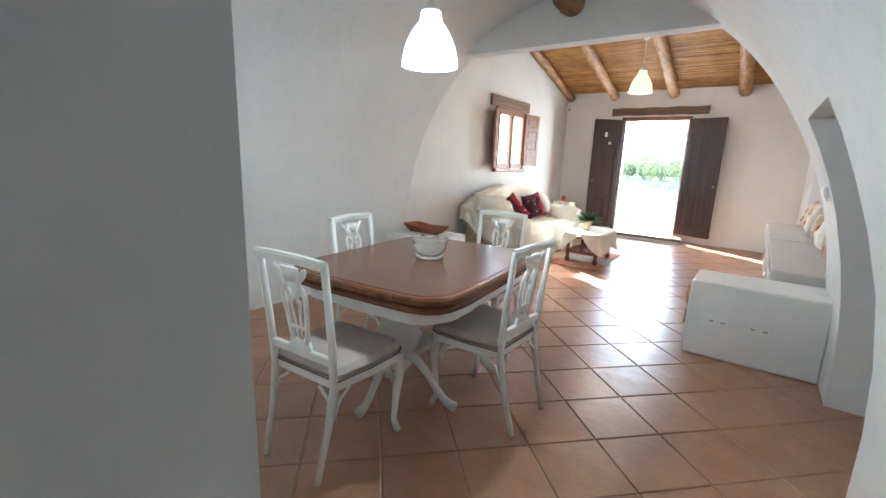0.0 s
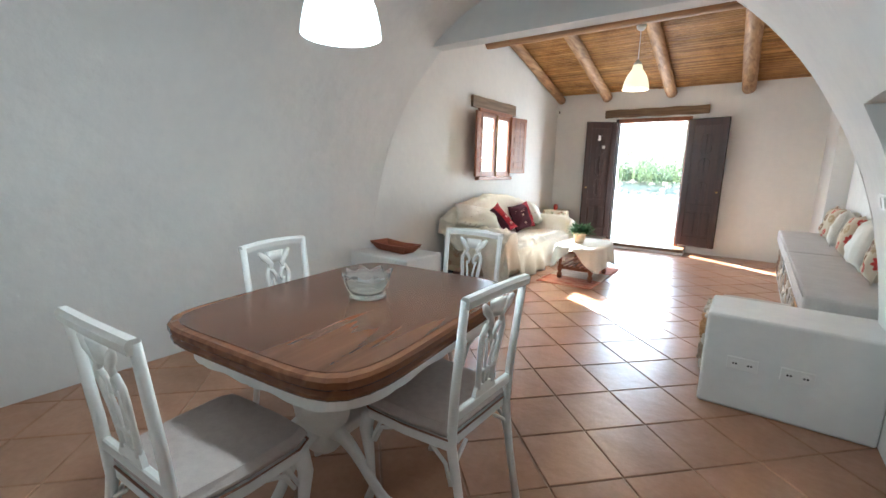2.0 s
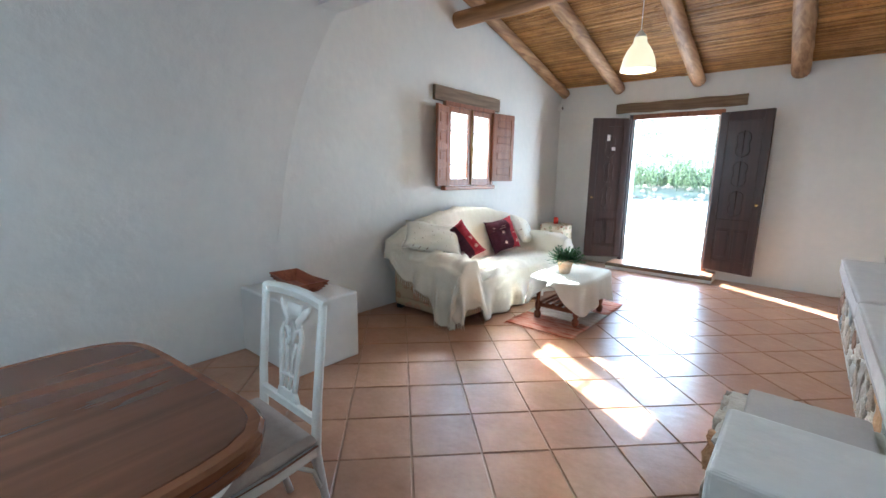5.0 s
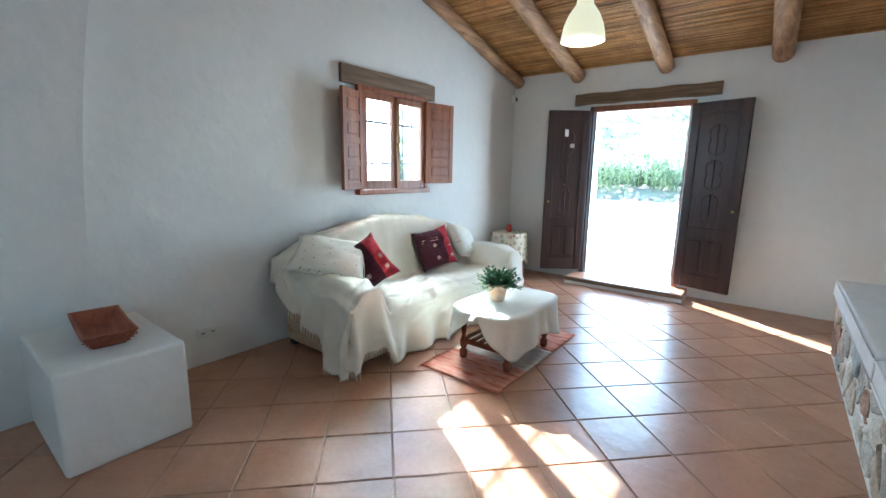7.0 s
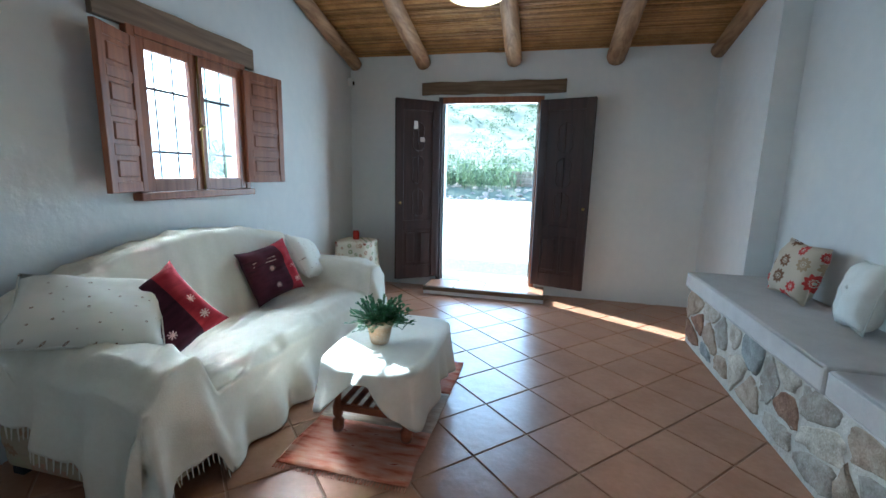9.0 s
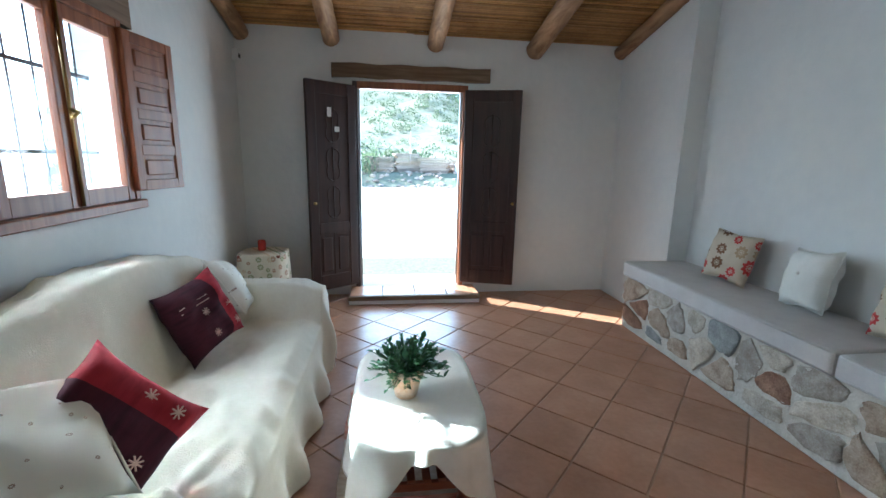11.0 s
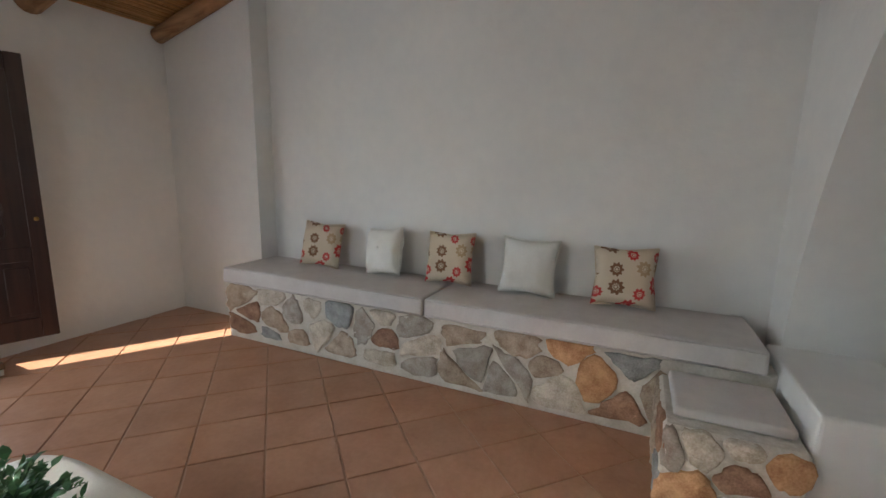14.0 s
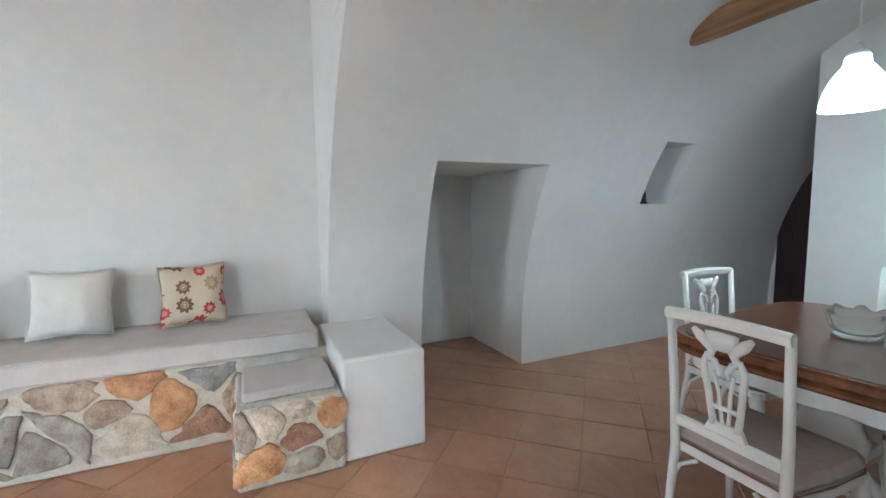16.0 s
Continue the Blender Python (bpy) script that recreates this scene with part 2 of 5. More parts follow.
STONE_COLS = (("grey_stone", (0.45, 0.42, 0.37), (0.36, 0.30, 0.24)), ("tan_stone", (0.52, 0.43, 0.33), (0.36, 0.26, 0.18)),
              ("ochre_stone", (0.56, 0.34, 0.18), (0.44, 0.22, 0.10)), ("rust_stone", (0.38, 0.23, 0.15), (0.24, 0.13, 0.085)),
              ("blue_grey_stone", (0.37, 0.38, 0.365), (0.26, 0.27, 0.26)), ("cream_stone", (0.62, 0.57, 0.48), (0.47, 0.40, 0.31)))
M_STONES = [mat(a, b, 0.9, spec=0.25, var=tuple(q * 0.72 for q in c), scale=14, bump=1.0, bscale=30, rnd=0.15, big=0.6) for a, b, c in STONE_COLS]
M_POT = mat("terracotta_pot_clay", (0.52, 0.30, 0.16), 0.8, var=(0.62, 0.50, 0.38), scale=14, bump=0.3, bscale=60)
M_SOIL = mat("potting_soil", (0.05, 0.035, 0.022), 1.0, bump=0.8, bscale=90)
M_LEAF = mat("plant_leaf", (0.08, 0.18, 0.065), 0.4, var=(0.05, 0.12, 0.06), scale=30, island=0.4)
M_LEAF2 = mat("plant_sprig", (0.10, 0.19, 0.07), 0.5, var=(0.05, 0.10, 0.04), scale=30, island=0.4)
M_RUG = striped("red_rag_rug", ((0.42, 0.085, 0.04), (0.56, 0.20, 0.12), (0.34, 0.06, 0.035), (0.62, 0.36, 0.26)), 1, 24)
M_RUGW = striped("pale_rag_rug", ((0.62, 0.52, 0.42), (0.52, 0.42, 0.32), (0.68, 0.60, 0.50)), 1, 24)
M_REDWOOD = wood("carved_red_wood", (0.21, 0.055, 0.022), (0.34, 0.11, 0.045), 0.4, axis=0, grain=14)
M_BASKET = wood("clay_red_tray", (0.23, 0.06, 0.026), (0.35, 0.11, 0.05), 0.6, axis=1, grain=20)
M_GLASS = clear_glass("window_glass")
M_BOWL = clear_glass("bowl_glass", (0.97, 1.0, 0.98), 0.03, 1.12, 0.9)
M_CANDLE = mat("red_candle_glass", (0.55, 0.05, 0.035), 0.25, var=(0.42, 0.03, 0.02), scale=20)
M_METAL = mat("dark_iron", (0.045, 0.045, 0.05), 0.5, metal=0.8)
M_STEEL = mat("brushed_steel", (0.55, 0.55, 0.56), 0.3, metal=1.0)
M_BRASS = mat("aged_brass", (0.42, 0.28, 0.10), 0.35, metal=1.0)
M_PLASTIC = mat("white_plastic", (0.78, 0.78, 0.76), 0.4)
M_DARK = mat("dark_hole", (0.03, 0.03, 0.03), 0.8)
M_SHADE = glowing("lit_white_shade", (0.80, 0.98, 1.0), 0.30)
M_SHADE2 = glowing("lit_cream_shade", (1.0, 0.86, 0.55), 0.09)
M_CONC = mat("pale_concrete", (0.56, 0.54, 0.50), 0.9, var=(0.48, 0.46, 0.42), scale=1.2, bump=0.4, bscale=20)
M_GRAVEL = mat("gravel", (0.17, 0.15, 0.10), 0.95, var=(0.09, 0.08, 0.05), scale=24, bump=1.0, bscale=60)
M_EARTH = mat("dry_earth", (0.33, 0.27, 0.19), 0.95, var=(0.22, 0.20, 0.12), scale=0.6, bump=0.6, bscale=6)
M_HILL = mat("scrub_hillside", (0.17, 0.185, 0.11), 0.95, var=(0.30, 0.275, 0.19), scale=0.3, bump=0.8, bscale=2)
M_BUSH = mat("scrub_leaves", (0.105, 0.14, 0.075), 0.7, var=(0.15, 0.18, 0.10), scale=1.5, island=0.45)
M_REED = mat("green_reed_leaves", (0.16, 0.22, 0.11), 0.6, var=(0.22, 0.27, 0.15), scale=2, island=0.4)


def translucent(m, share):
    """Lets part of the light through thin leaves."""
    n, L = m.node_tree.nodes, m.node_tree.links
    b = n["Principled BSDF"]
    tr = n.new("ShaderNodeBsdfTranslucent")
    L.new(b.inputs["Base Color"].links[0].from_socket, tr.inputs["Color"])
    mx = n.new("ShaderNodeMixShader")
    mx.inputs[0].default_value = share
    L.new(b.outputs[0], mx.inputs[1]), L.new(tr.outputs[0], mx.inputs[2])
    L.new(mx.outputs[0], n["Material Output"].inputs["Surface"])


for _m in (M_BUSH, M_REED, M_LEAF, M_LEAF2):
    translucent(_m, 0.45)
# rubble and plank colours lightened to carry the whitening haze over the yard
M_RUBBLE = mat("rubble_stone", (0.55, 0.43, 0.34), 0.9, var=(0.42, 0.31, 0.23), scale=5, island=0.3)
M_PALLET = wood("stacked_planks", (0.46, 0.34, 0.25), (0.60, 0.48, 0.38), 0.85, axis=0, grain=8, rnd=0.2)


# ---- mesh helpers ----
def obj(name, bm, material, parent=None, smooth=False, label=""):
    me = bpy.data.meshes.new(name)
    bm.normal_update()
    bm.to_mesh(me)
    bm.free()
    if smooth:
        for p in me.polygons:
            p.use_smooth = True
    me.materials.append(material)
    ob = new(name, me)
    if parent:
        ob.parent = parent
    if label:
        ob["label"] = label
    return ob


def part(name, bm, material, parent, label="", smooth=False):
    return obj(name, bm, material, parent, smooth, label)


def thing(name, m, label, category, group="", kind=""):
    e = new(name)
    e.empty_display_size = 0.1
    e.matrix_world = m
    return tagged(e, label, category, group, kind)


def box(bm, lo, hi, bev=0.0, seg=1, m=None):
    """Adds a box, with bevelled edges if asked."""
    r = bmesh.ops.create_cube(bm, size=1)
    vs = r["verts"]
    c = [(a + b) / 2 for a, b in zip(lo, hi)]
    s = [b - a for a, b in zip(lo, hi)]
    for v in vs:
        v.co = Vector((c[0] + v.co.x * s[0], c[1] + v.co.y * s[1], c[2] + v.co.z * s[2]))
    if bev:
        es = list({e for v in vs for e in v.link_edges})
        r = bmesh.ops.bevel(bm, geom=es, offset=bev, segments=seg, affect="EDGES", profile=0.5)
        vs = list({v for f in r["faces"] for v in f.verts} | {v for v in vs if v.is_valid})
    if m is not None:
        for v in vs:
            v.co = m @ v.co
    return vs


def bx(lo, hi, bev=0.0, seg=1, m=None):
    bm = bmesh.new()
    box(bm, lo, hi, bev, seg, m)
    return bm


def tube(bm, pts, rad, n=8, flat=1.0):
    """Sweeps a round or flattened section along points; rad: one radius or one per point."""
    pts = [Vector(p) for p in pts]
    rs = rad if isinstance(rad, (list, tuple)) else [rad] * len(pts)
    up = Vector((0, 1, 0)) if abs((pts[-1] - pts[0]).normalized().y) < 0.8 else Vector((1, 0, 0))
    rings = []
    for i, p in enumerate(pts):
        d = (pts[min(i + 1, len(pts) - 1)] - pts[max(i - 1, 0)]).normalized()
        a = d.cross(up).normalized()
        b = a.cross(d).normalized()
        rings.append([bm.verts.new(p + rs[i] * (math.cos(k * math.tau / n) * a + flat * math.sin(k * math.tau / n) * b)) for k in range(n)])
    for r0, r1 in zip(rings, rings[1:]):
        for k in range(n):
            bm.faces.new((r0[k], r0[(k + 1) % n], r1[(k + 1) % n], r1[k]))
    bm.faces.new(rings[0][::-1])
    bm.faces.new(rings[-1])


def tb(pts, rad, n=8, flat=1.0):
    bm = bmesh.new()
    tube(bm, pts, rad, n, flat)
    bmesh.ops.recalc_face_normals(bm, faces=bm.faces)
    return bm


def lathe(profile, n=28, close=True):
    """Turns (radius, height) points about z."""
    bm = bmesh.new()
    rings = [[bm.verts.new((r * math.cos(k * math.tau / n), r * math.sin(k * math.tau / n), z)) for k in range(n)] for r, z in profile]
    for a, b in zip(rings, rings[1:]):
        for k in range(n):
            bm.faces.new((a[k], a[(k + 1) % n], b[(k + 1) % n], b[k]))
    if close:
        bm.faces.new(rings[0][::-1])
        bm.faces.new(rings[-1])
    bmesh.ops.recalc_face_normals(bm, faces=bm.faces)
    return bm


def prism(outline, z0, z1, bev=0.0):
    """Extrudes a plan outline from z0 to z1; bev insets its top edge."""
    bm = bmesh.new()
    c = Vector((sum(p[0] for p in outline) / len(outline), sum(p[1] for p in outline) / len(outline)))
    def ring(z, k):
        out = []
        for p in outline:
            d = Vector(p[:2]) - c
            q = c + d * (1 - k / max(d.length, 1e-6))
            out.append(bm.verts.new((q.x, q.y, z)))
        return out
    rs = [ring(z0, bev), ring(z0 + bev, 0), ring(z1 - bev, 0), ring(z1, bev)] if bev else [ring(z0, 0), ring(z1, 0)]
    n = len(outline)
    for a, b in zip(rs, rs[1:]):
        for k in range(n):
            bm.faces.new((a[k], a[(k + 1) % n], b[(k + 1) % n], b[k]))
    bm.faces.new(rs[0][::-1])
    bm.faces.new(rs[-1])
    bmesh.ops.recalc_face_normals(bm, faces=bm.faces)
    return bm


def grid_mesh(fn, nu, nv):
    """A sheet of nu by nv cells from a function of (u, v) in 0..1."""
    bm = bmesh.new()
    vs = [[bm.verts.new(fn(i / nu, j / nv)) for j in range(nv + 1)] for i in range(nu + 1)]
    for i in range(nu):
        for j in range(nv):
            bm.faces.new((vs[i][j], vs[i + 1][j], vs[i + 1][j + 1], vs[i][j + 1]))
    return bm


def thicken(ob, t, offset=-1.0):
    md = ob.modifiers.new("thickness", "SOLIDIFY")
    md.thickness, md.offset = t, offset
    return ob


def nz(x, y=0.0, z=0.0):
    return noise.noise(Vector((x, y, z)))


# ---- the large structure ----
def wall(name, boxes, label):
    bm = bmesh.new()
    for lo, hi in boxes:
        box(bm, lo, hi)
    return tagged(obj(name, bm, M_PLASTER), label, "wall", kind="structure")


DX0, DX1, DZ0, DZ1 = 1.13, 2.34, 0.09, 2.285          # the door's opening
WY0, WY1, WZ0, WZ1 = -2.96, -2.04, 1.24, 2.18        # the window's opening, inner side
WO0, WO1, WOZ = -2.99, -1.86, 2.37                   # its splayed outer side
XR = 4.065
VY0, VY1 = -10.3, -5.1                               # the vault of the dining room
wall("wall_north", [((-0.30, 0, -0.1), (DX0, 0.45, 3.3)), ((DX1, 0, -0.1), (4.9, 0.45, 3.3)),
                    ((DX0, 0, DZ1), (DX1, 0.45, 3.3)), ((DX0, 0.001, -0.1), (DX1, 0.45, DZ0 - 0.004))],
     "white plastered end wall with the garden door")
wall("wall_west", [((-0.30, -5.1, -0.1), (-0.05, WO0, 3.9)), ((-0.30, WO1, -0.1), (-0.05, -0.001, 3.9)),
                   ((-0.30, WO0, WOZ), (-0.05, WO1, 3.9)), ((-0.30, WO0, -0.1), (-0.05, WO1, WZ0)),
                   ((-0.05, -5.1, -0.1), (0, WY0, 3.9)), ((-0.05, WY1, -0.1), (0, -0.001, 3.9)),
                   ((-0.05, WY0, WZ1), (0, WY1, 3.9)), ((-0.05, WY0, -0.1), (0, WY1, WZ0))],
     "white plastered side wall with a shuttered window")
wall("wall_east", [((XR, -1.15, -0.1), (4.9, -0.001, 3.9)), ((4.26, -5.1, -0.1), (4.9, -1.151, 3.9)),
                   ((XR, -5.1, 2.98), (4.259, -1.151, 3.9))],
     "white plastered wall with a shallow bench alcove")
wall("wall_partition", [((-0.1, -10.299, -0.1), (2.90, -8.755, 3.0))], "white plastered partition at the end of the dining room")


def vault_x(z, side):
    """Half the vault's width at a height, as x of that side."""
    zs, b, a = (0.2, 2.6, 1.97) if side > 0 else (0.5, 2.3, 2.0)
    k = 1.0 if z < zs else math.sqrt(max(0.0, 1 - ((z - zs) / b) ** 2))
    return 2.02 + side * a * k + side * 0.02 * (1 - k)


def vault():
    zs = [0, 0.3, 0.6, 0.9, 1.15, 1.38, 1.55, 1.68, 1.9, 2.05, 2.2, 2.36, 2.5, 2.62, 2.72, 2.78]
    prof = [(vault_x(z, -1), z) for z in zs] + [(2.02 + 0.25 * k, 2.805) for k in (-1, 0, 1)] + [(vault_x(z, 1), z) for z in reversed(zs)]
    ys = sorted({VY1, -5.5, -5.79, -6.3, -6.72, -7.2, -7.85, -8.05, -8.25, -8.65, -9.2, -9.75, VY0})
    bm = bmesh.new()
    V = {}
    def vert(i, j):
        if (i, j) not in V:
            x, z = prof[i]
            w = 0.012 * nz(ys[j] * 1.3, z * 1.7, x)
            V[i, j] = bm.verts.new((x + w, ys[j], z))
        return V[i, j]
    for i in range(len(prof) - 1):
        for j in range(len(ys) - 1):
            ym = (ys[j] + ys[j + 1]) / 2
            right = i >= len(zs) + 2
            zm = (prof[i][1] + prof[i + 1][1]) / 2
            if right and -6.72 < ym < -5.79 and zm < 1.68:
                continue
            if right and -8.25 < ym < -7.85 and 1.38 < zm < 1.9:
                continue
            bm.faces.new((vert(i, j), vert(i + 1, j), vert(i + 1, j + 1), vert(i, j + 1)))
    bmesh.ops.recalc_face_normals(bm, faces=bm.faces)
    ob = obj("wall_vault", bm, M_PLASTER, smooth=True)
    tagged(ob, "white limewashed barrel vault over the dining room", "vault", kind="structure")
    return ob


vault()


def vault_rim():
    """The end face of the vault and the flat header across it."""
    bm = bmesh.new()
    top, n = 3.4, 24
    for side in (-1, 1):
        prev = None
        for k in range(n + 1):
            z = 2.43 * k / n
            x = vault_x(z, side)
            xo = -0.01 if side < 0 else 4.27
            a, b = bm.verts.new((x, VY1, z)), bm.verts.new((xo, VY1, z))
            if prev:
                bm.faces.new((prev[0], a, b, prev[1]) if side > 0 else (prev[1], b, a, prev[0]))
            prev = (a, b)
    bm.faces.new([bm.verts.new(p) for p in ((-0.01, VY1, 2.43), (4.27, VY1, 2.43), (4.27, VY1, 3.9), (-0.01, VY1, 3.9))])
    bmesh.ops.recalc_face_normals(bm, faces=bm.faces)
    ob = obj("wall_vault_rim", bm, M_PLASTER)
    md = ob.modifiers.new("thickness", "SOLIDIFY")
    md.thickness, md.offset = 0.02, 0
    tagged(ob, "white plastered end face of the vault", "wall", kind="structure")


vault_rim()
wall("wall_header", [((0.7, -5.24, 2.40), (3.4, -5.085, 2.9))], "white plastered header between the dining and living rooms")
wall("wall_south", [((-0.3, -10.6, -0.1), (5.2, -10.3, 3.2))], "white plastered wall at the back of the dining room")


def recess(name, y0, y1, z0, z1, xb, label):
    """A recess cut into the curved wall: two cheeks that follow the vault, a back, a top and a sill."""
    bm = bmesh.new()
    n = 10
    zz = [z0 + (z1 - z0) * k / n for k in range(n + 1)]
    for y in (y0, y1):
        vs = [bm.verts.new((vault_x(z, 1), y, z)) for z in zz] + [bm.verts.new((xb, y, z1)), bm.verts.new((xb, y, z0))]
        bm.faces.new(vs)
    for q in (((xb, y0, z0), (xb, y1, z0), (xb, y1, z1), (xb, y0, z1)),
              ((vault_x(z1, 1), y0, z1), (vault_x(z1, 1), y1, z1), (xb, y1, z1), (xb, y0, z1)),
              ((vault_x(z0, 1), y0, z0), (vault_x(z0, 1), y1, z0), (xb, y1, z0), (xb, y0, z0))):
        if z0 > 0 or q[0][2] != z0 or q[2][2] != z0:
            bm.faces.new([bm.verts.new(p) for p in q])
    bmesh.ops.remove_doubles(bm, verts=bm.verts, dist=1e-4)
    bmesh.ops.recalc_face_normals(bm, faces=bm.faces)
    return tagged(obj(name, bm, M_PLASTER), label, "wall niche", kind="structure")


recess("wall_niche", -6.72, -5.79, 0.0, 1.68, 4.9, "white plastered recess in the dining room wall")
recess("wall_small_niche", -8.25, -7.85, 1.38, 1.9, 4.08, "small white plastered lamp niche")
# unseen walls added behind the vault sheet to stop daylight leaking in
wall("wall_outer", [((5.0, VY0 - 0.3, -0.1), (5.2, -5.0, 3.1)), ((-0.45, VY0 - 0.3, -0.1), (-0.25, -5.1, 3.1))], "unseen outer wall added behind the vault to keep daylight out")

floor = tagged(obj("floor", bx((-0.29, -10.5, -0.12), (4.98, 0.0, -0.007)), M_GROUT), "grout bed under terracotta floor tiles", "floor", kind="structure")

# roof: reed mats on peeled rafters, rising from the door wall to a ridge log
Z0R, SLOPE, YR = 2.775, 0.252, -2.78


def reeds():
    rnd = random.Random(4)
    me = bpy.data.meshes.new("ceiling")
    vs, fs = [], []
    def cane(y, z, x0, x1, r):
        n, seg = 5, 4
        base = len(vs)
        ph = rnd.random() * 9
        for s in range(seg + 1):
            x = x0 + (x1 - x0) * s / seg
            dy, dz = 0.012 * nz(x * 1.1, ph, y * 5), 0.006 * nz(x * 1.3, ph + 4, y)
            for k in range(n):
                a = k * math.tau / n
                vs.append((x, y + dy + r * math.cos(a), z + dz + r * math.sin(a)))
        for s in range(seg):
            for k in range(n):
                i, j = base + s * n + k, base + s * n + (k + 1) % n
                fs.append((i, j, j + n, i + n))
    y = -0.005
    while y > YR - 0.02:
        cane(y, Z0R - SLOPE * y + rnd.uniform(-0.006, 0.006), -0.05, rnd.uniform(1.7, 2.3), rnd.uniform(0.007, 0.011))
        cane(y - 0.004, Z0R - SLOPE * y + rnd.uniform(-0.006, 0.006), rnd.uniform(1.6, 2.0), 4.3, rnd.uniform(0.007, 0.011))
        y -= rnd.uniform(0.013, 0.019)
    while y > -5.0:
        cane(y, Z0R - SLOPE * (2 * YR - y), -0.05, 4.3, 0.012)
        y -= 0.024
    me.from_pydata(vs, [], fs)
    for p in me.polygons:
        p.use_smooth = True
    me.materials.append(M_CANE)
    tagged(new("ceiling", me), "golden reed matting between peeled log rafters", "ceiling", kind="structure")
    bm = bmesh.new()
    a = [(-0.45, 0.5, Z0R + 0.02 - SLOPE * 0.5), (-0.45, YR, Z0R + 0.02 - SLOPE * YR), (-0.45, -5.2, Z0R + 0.02 - SLOPE * (2 * YR + 5.2))]
    v0 = [bm.verts.new(p) for p in a]
    v1 = [bm.verts.new((4.9, p[1], p[2])) for p in a]
    v2 = [bm.verts.new((-0.45, p[1], p[2] + 0.15)) for p in a]
    v3 = [bm.verts.new((4.9, p[1], p[2] + 0.15)) for p in a]
    for k in (0, 1):
        for q in ((v0[k], v0[k + 1], v1[k + 1], v1[k]), (v2[k], v3[k], v3[k + 1], v2[k + 1]), (v0[k], v2[k], v2[k + 1], v0[k + 1]), (v1[k], v1[k + 1], v3[k + 1], v3[k])):
            bm.faces.new(q)
    for k in (0, 2):
        bm.faces.new((v0[k], v1[k], v3[k], v2[k]))
    bmesh.ops.recalc_face_normals(bm, faces=bm.faces)
    tagged(obj("roof", bm, mat("roof_boards", (0.20, 0.11, 0.05), 0.8, var=(0.13, 0.07, 0.03), scale=8)), "boarding above the reed matting", "roof", kind="structure")
    # unseen slab added over the vault, closing it off from the sky
    bm = bmesh.new()
    box(bm, (-0.4, VY0 - 0.3, 2.86), (5.2, -5.161, 3.1))
    tagged(obj("vault_roof", bm, M_PLASTER), "unseen covering added above the vault to keep daylight out", "roof", kind="structure")


reeds()


def log(name, p0, p1, r, material, label, n=16, seed=0, r1=None):
    p0, p1 = Vector(p0), Vector(p1)
    m = 14
    bm = bmesh.new()
    r1 = r1 or r
    pts = [p0.lerp(p1, k / m) + Vector((0.012 * nz(k * 0.5, seed), 0, 0.012 * nz(k * 0.5, seed + 7))) for k in range(m + 1)]
    rad = [(r + (r1 - r) * k / m) * (1 + 0.06 * nz(k * 0.9, seed + 3)) for k in range(m + 1)]
    tube(bm, pts, rad, n)
    for v in bm.verts:
        v.co += 0.006 * Vector((nz(v.co.x * 9, v.co.y * 3, v.co.z * 9 + seed), 0, nz(v.co.z * 9, v.co.x * 9, v.co.y * 3)))
    bmesh.ops.recalc_face_normals(bm, faces=bm.faces)
    ob = obj(name, bm, material, smooth=True)
    return tagged(ob, label, "roof beam", "roof logs", "structure")


for i, (x, r) in enumerate(((0.07, 0.075), (0.93, 0.085), (1.985, 0.085), (3.05, 0.095), (4.02, 0.07))):
    zc = Z0R - 0.015 - r
    log("rafter", (x, -0.005, zc), (x + (0.03 if i < 4 else 0), YR + 0.05, zc - SLOPE * YR), r, M_LOG, "peeled knotty log rafter under the reed matting", seed=i * 5)
log("ridge_beam", (-0.2, YR, Z0R - SLOPE * YR - 0.36), (4.2, YR, Z0R - SLOPE * YR - 0.36), 0.085, M_LOGX, "peeled log ridge beam across the living room", seed=31)
log("tie_beam", (0.75, -7.42, 2.53), (3.3, -7.42, 2.53), 0.09, M_LOGX, "peeled log tie beam under the vault", seed=41)
log("log_stub", (1.97, -5.10, 2.70), (1.97, -5.45, 2.70), 0.10, M_LOG, "sawn log end in the header wall", seed=47)
log("peg", (0.30, -4.90, 2.66), (0.30, -4.97, 2.60), 0.03, M_LOG, "short wooden peg in the wall", seed=48)


# ---- door, step and window ----
def beam_piece(name, lo, hi, material, label, seed):
    bm = bx(lo, hi)
    bmesh.ops.subdivide_edges(bm, edges=bm.edges, cuts=6, use_grid_fill=True)
    for v in bm.verts:
        v.co += 0.012 * Vector((0.3 * nz(v.co.y * 5, v.co.z * 6, seed), nz(v.co.x * 4, v.co.z * 5, seed + 2) * 0.3, nz(v.co.x * 4, v.co.y * 4, seed + 5)))
    return tagged(obj(name, bm, material, smooth=False), label, "lintel", kind="structure")


beam_piece("lintel_door", (0.93, -0.05, 2.315), (2.57, 0.10, 2.452), M_LINTEL, "weathered timber lintel over the garden door", 1)
beam_piece("lintel_window", (-0.10, -3.18, 2.205), (0.04, -1.885, 2.362), M_LINTELY, "weathered timber lintel over the window", 2)


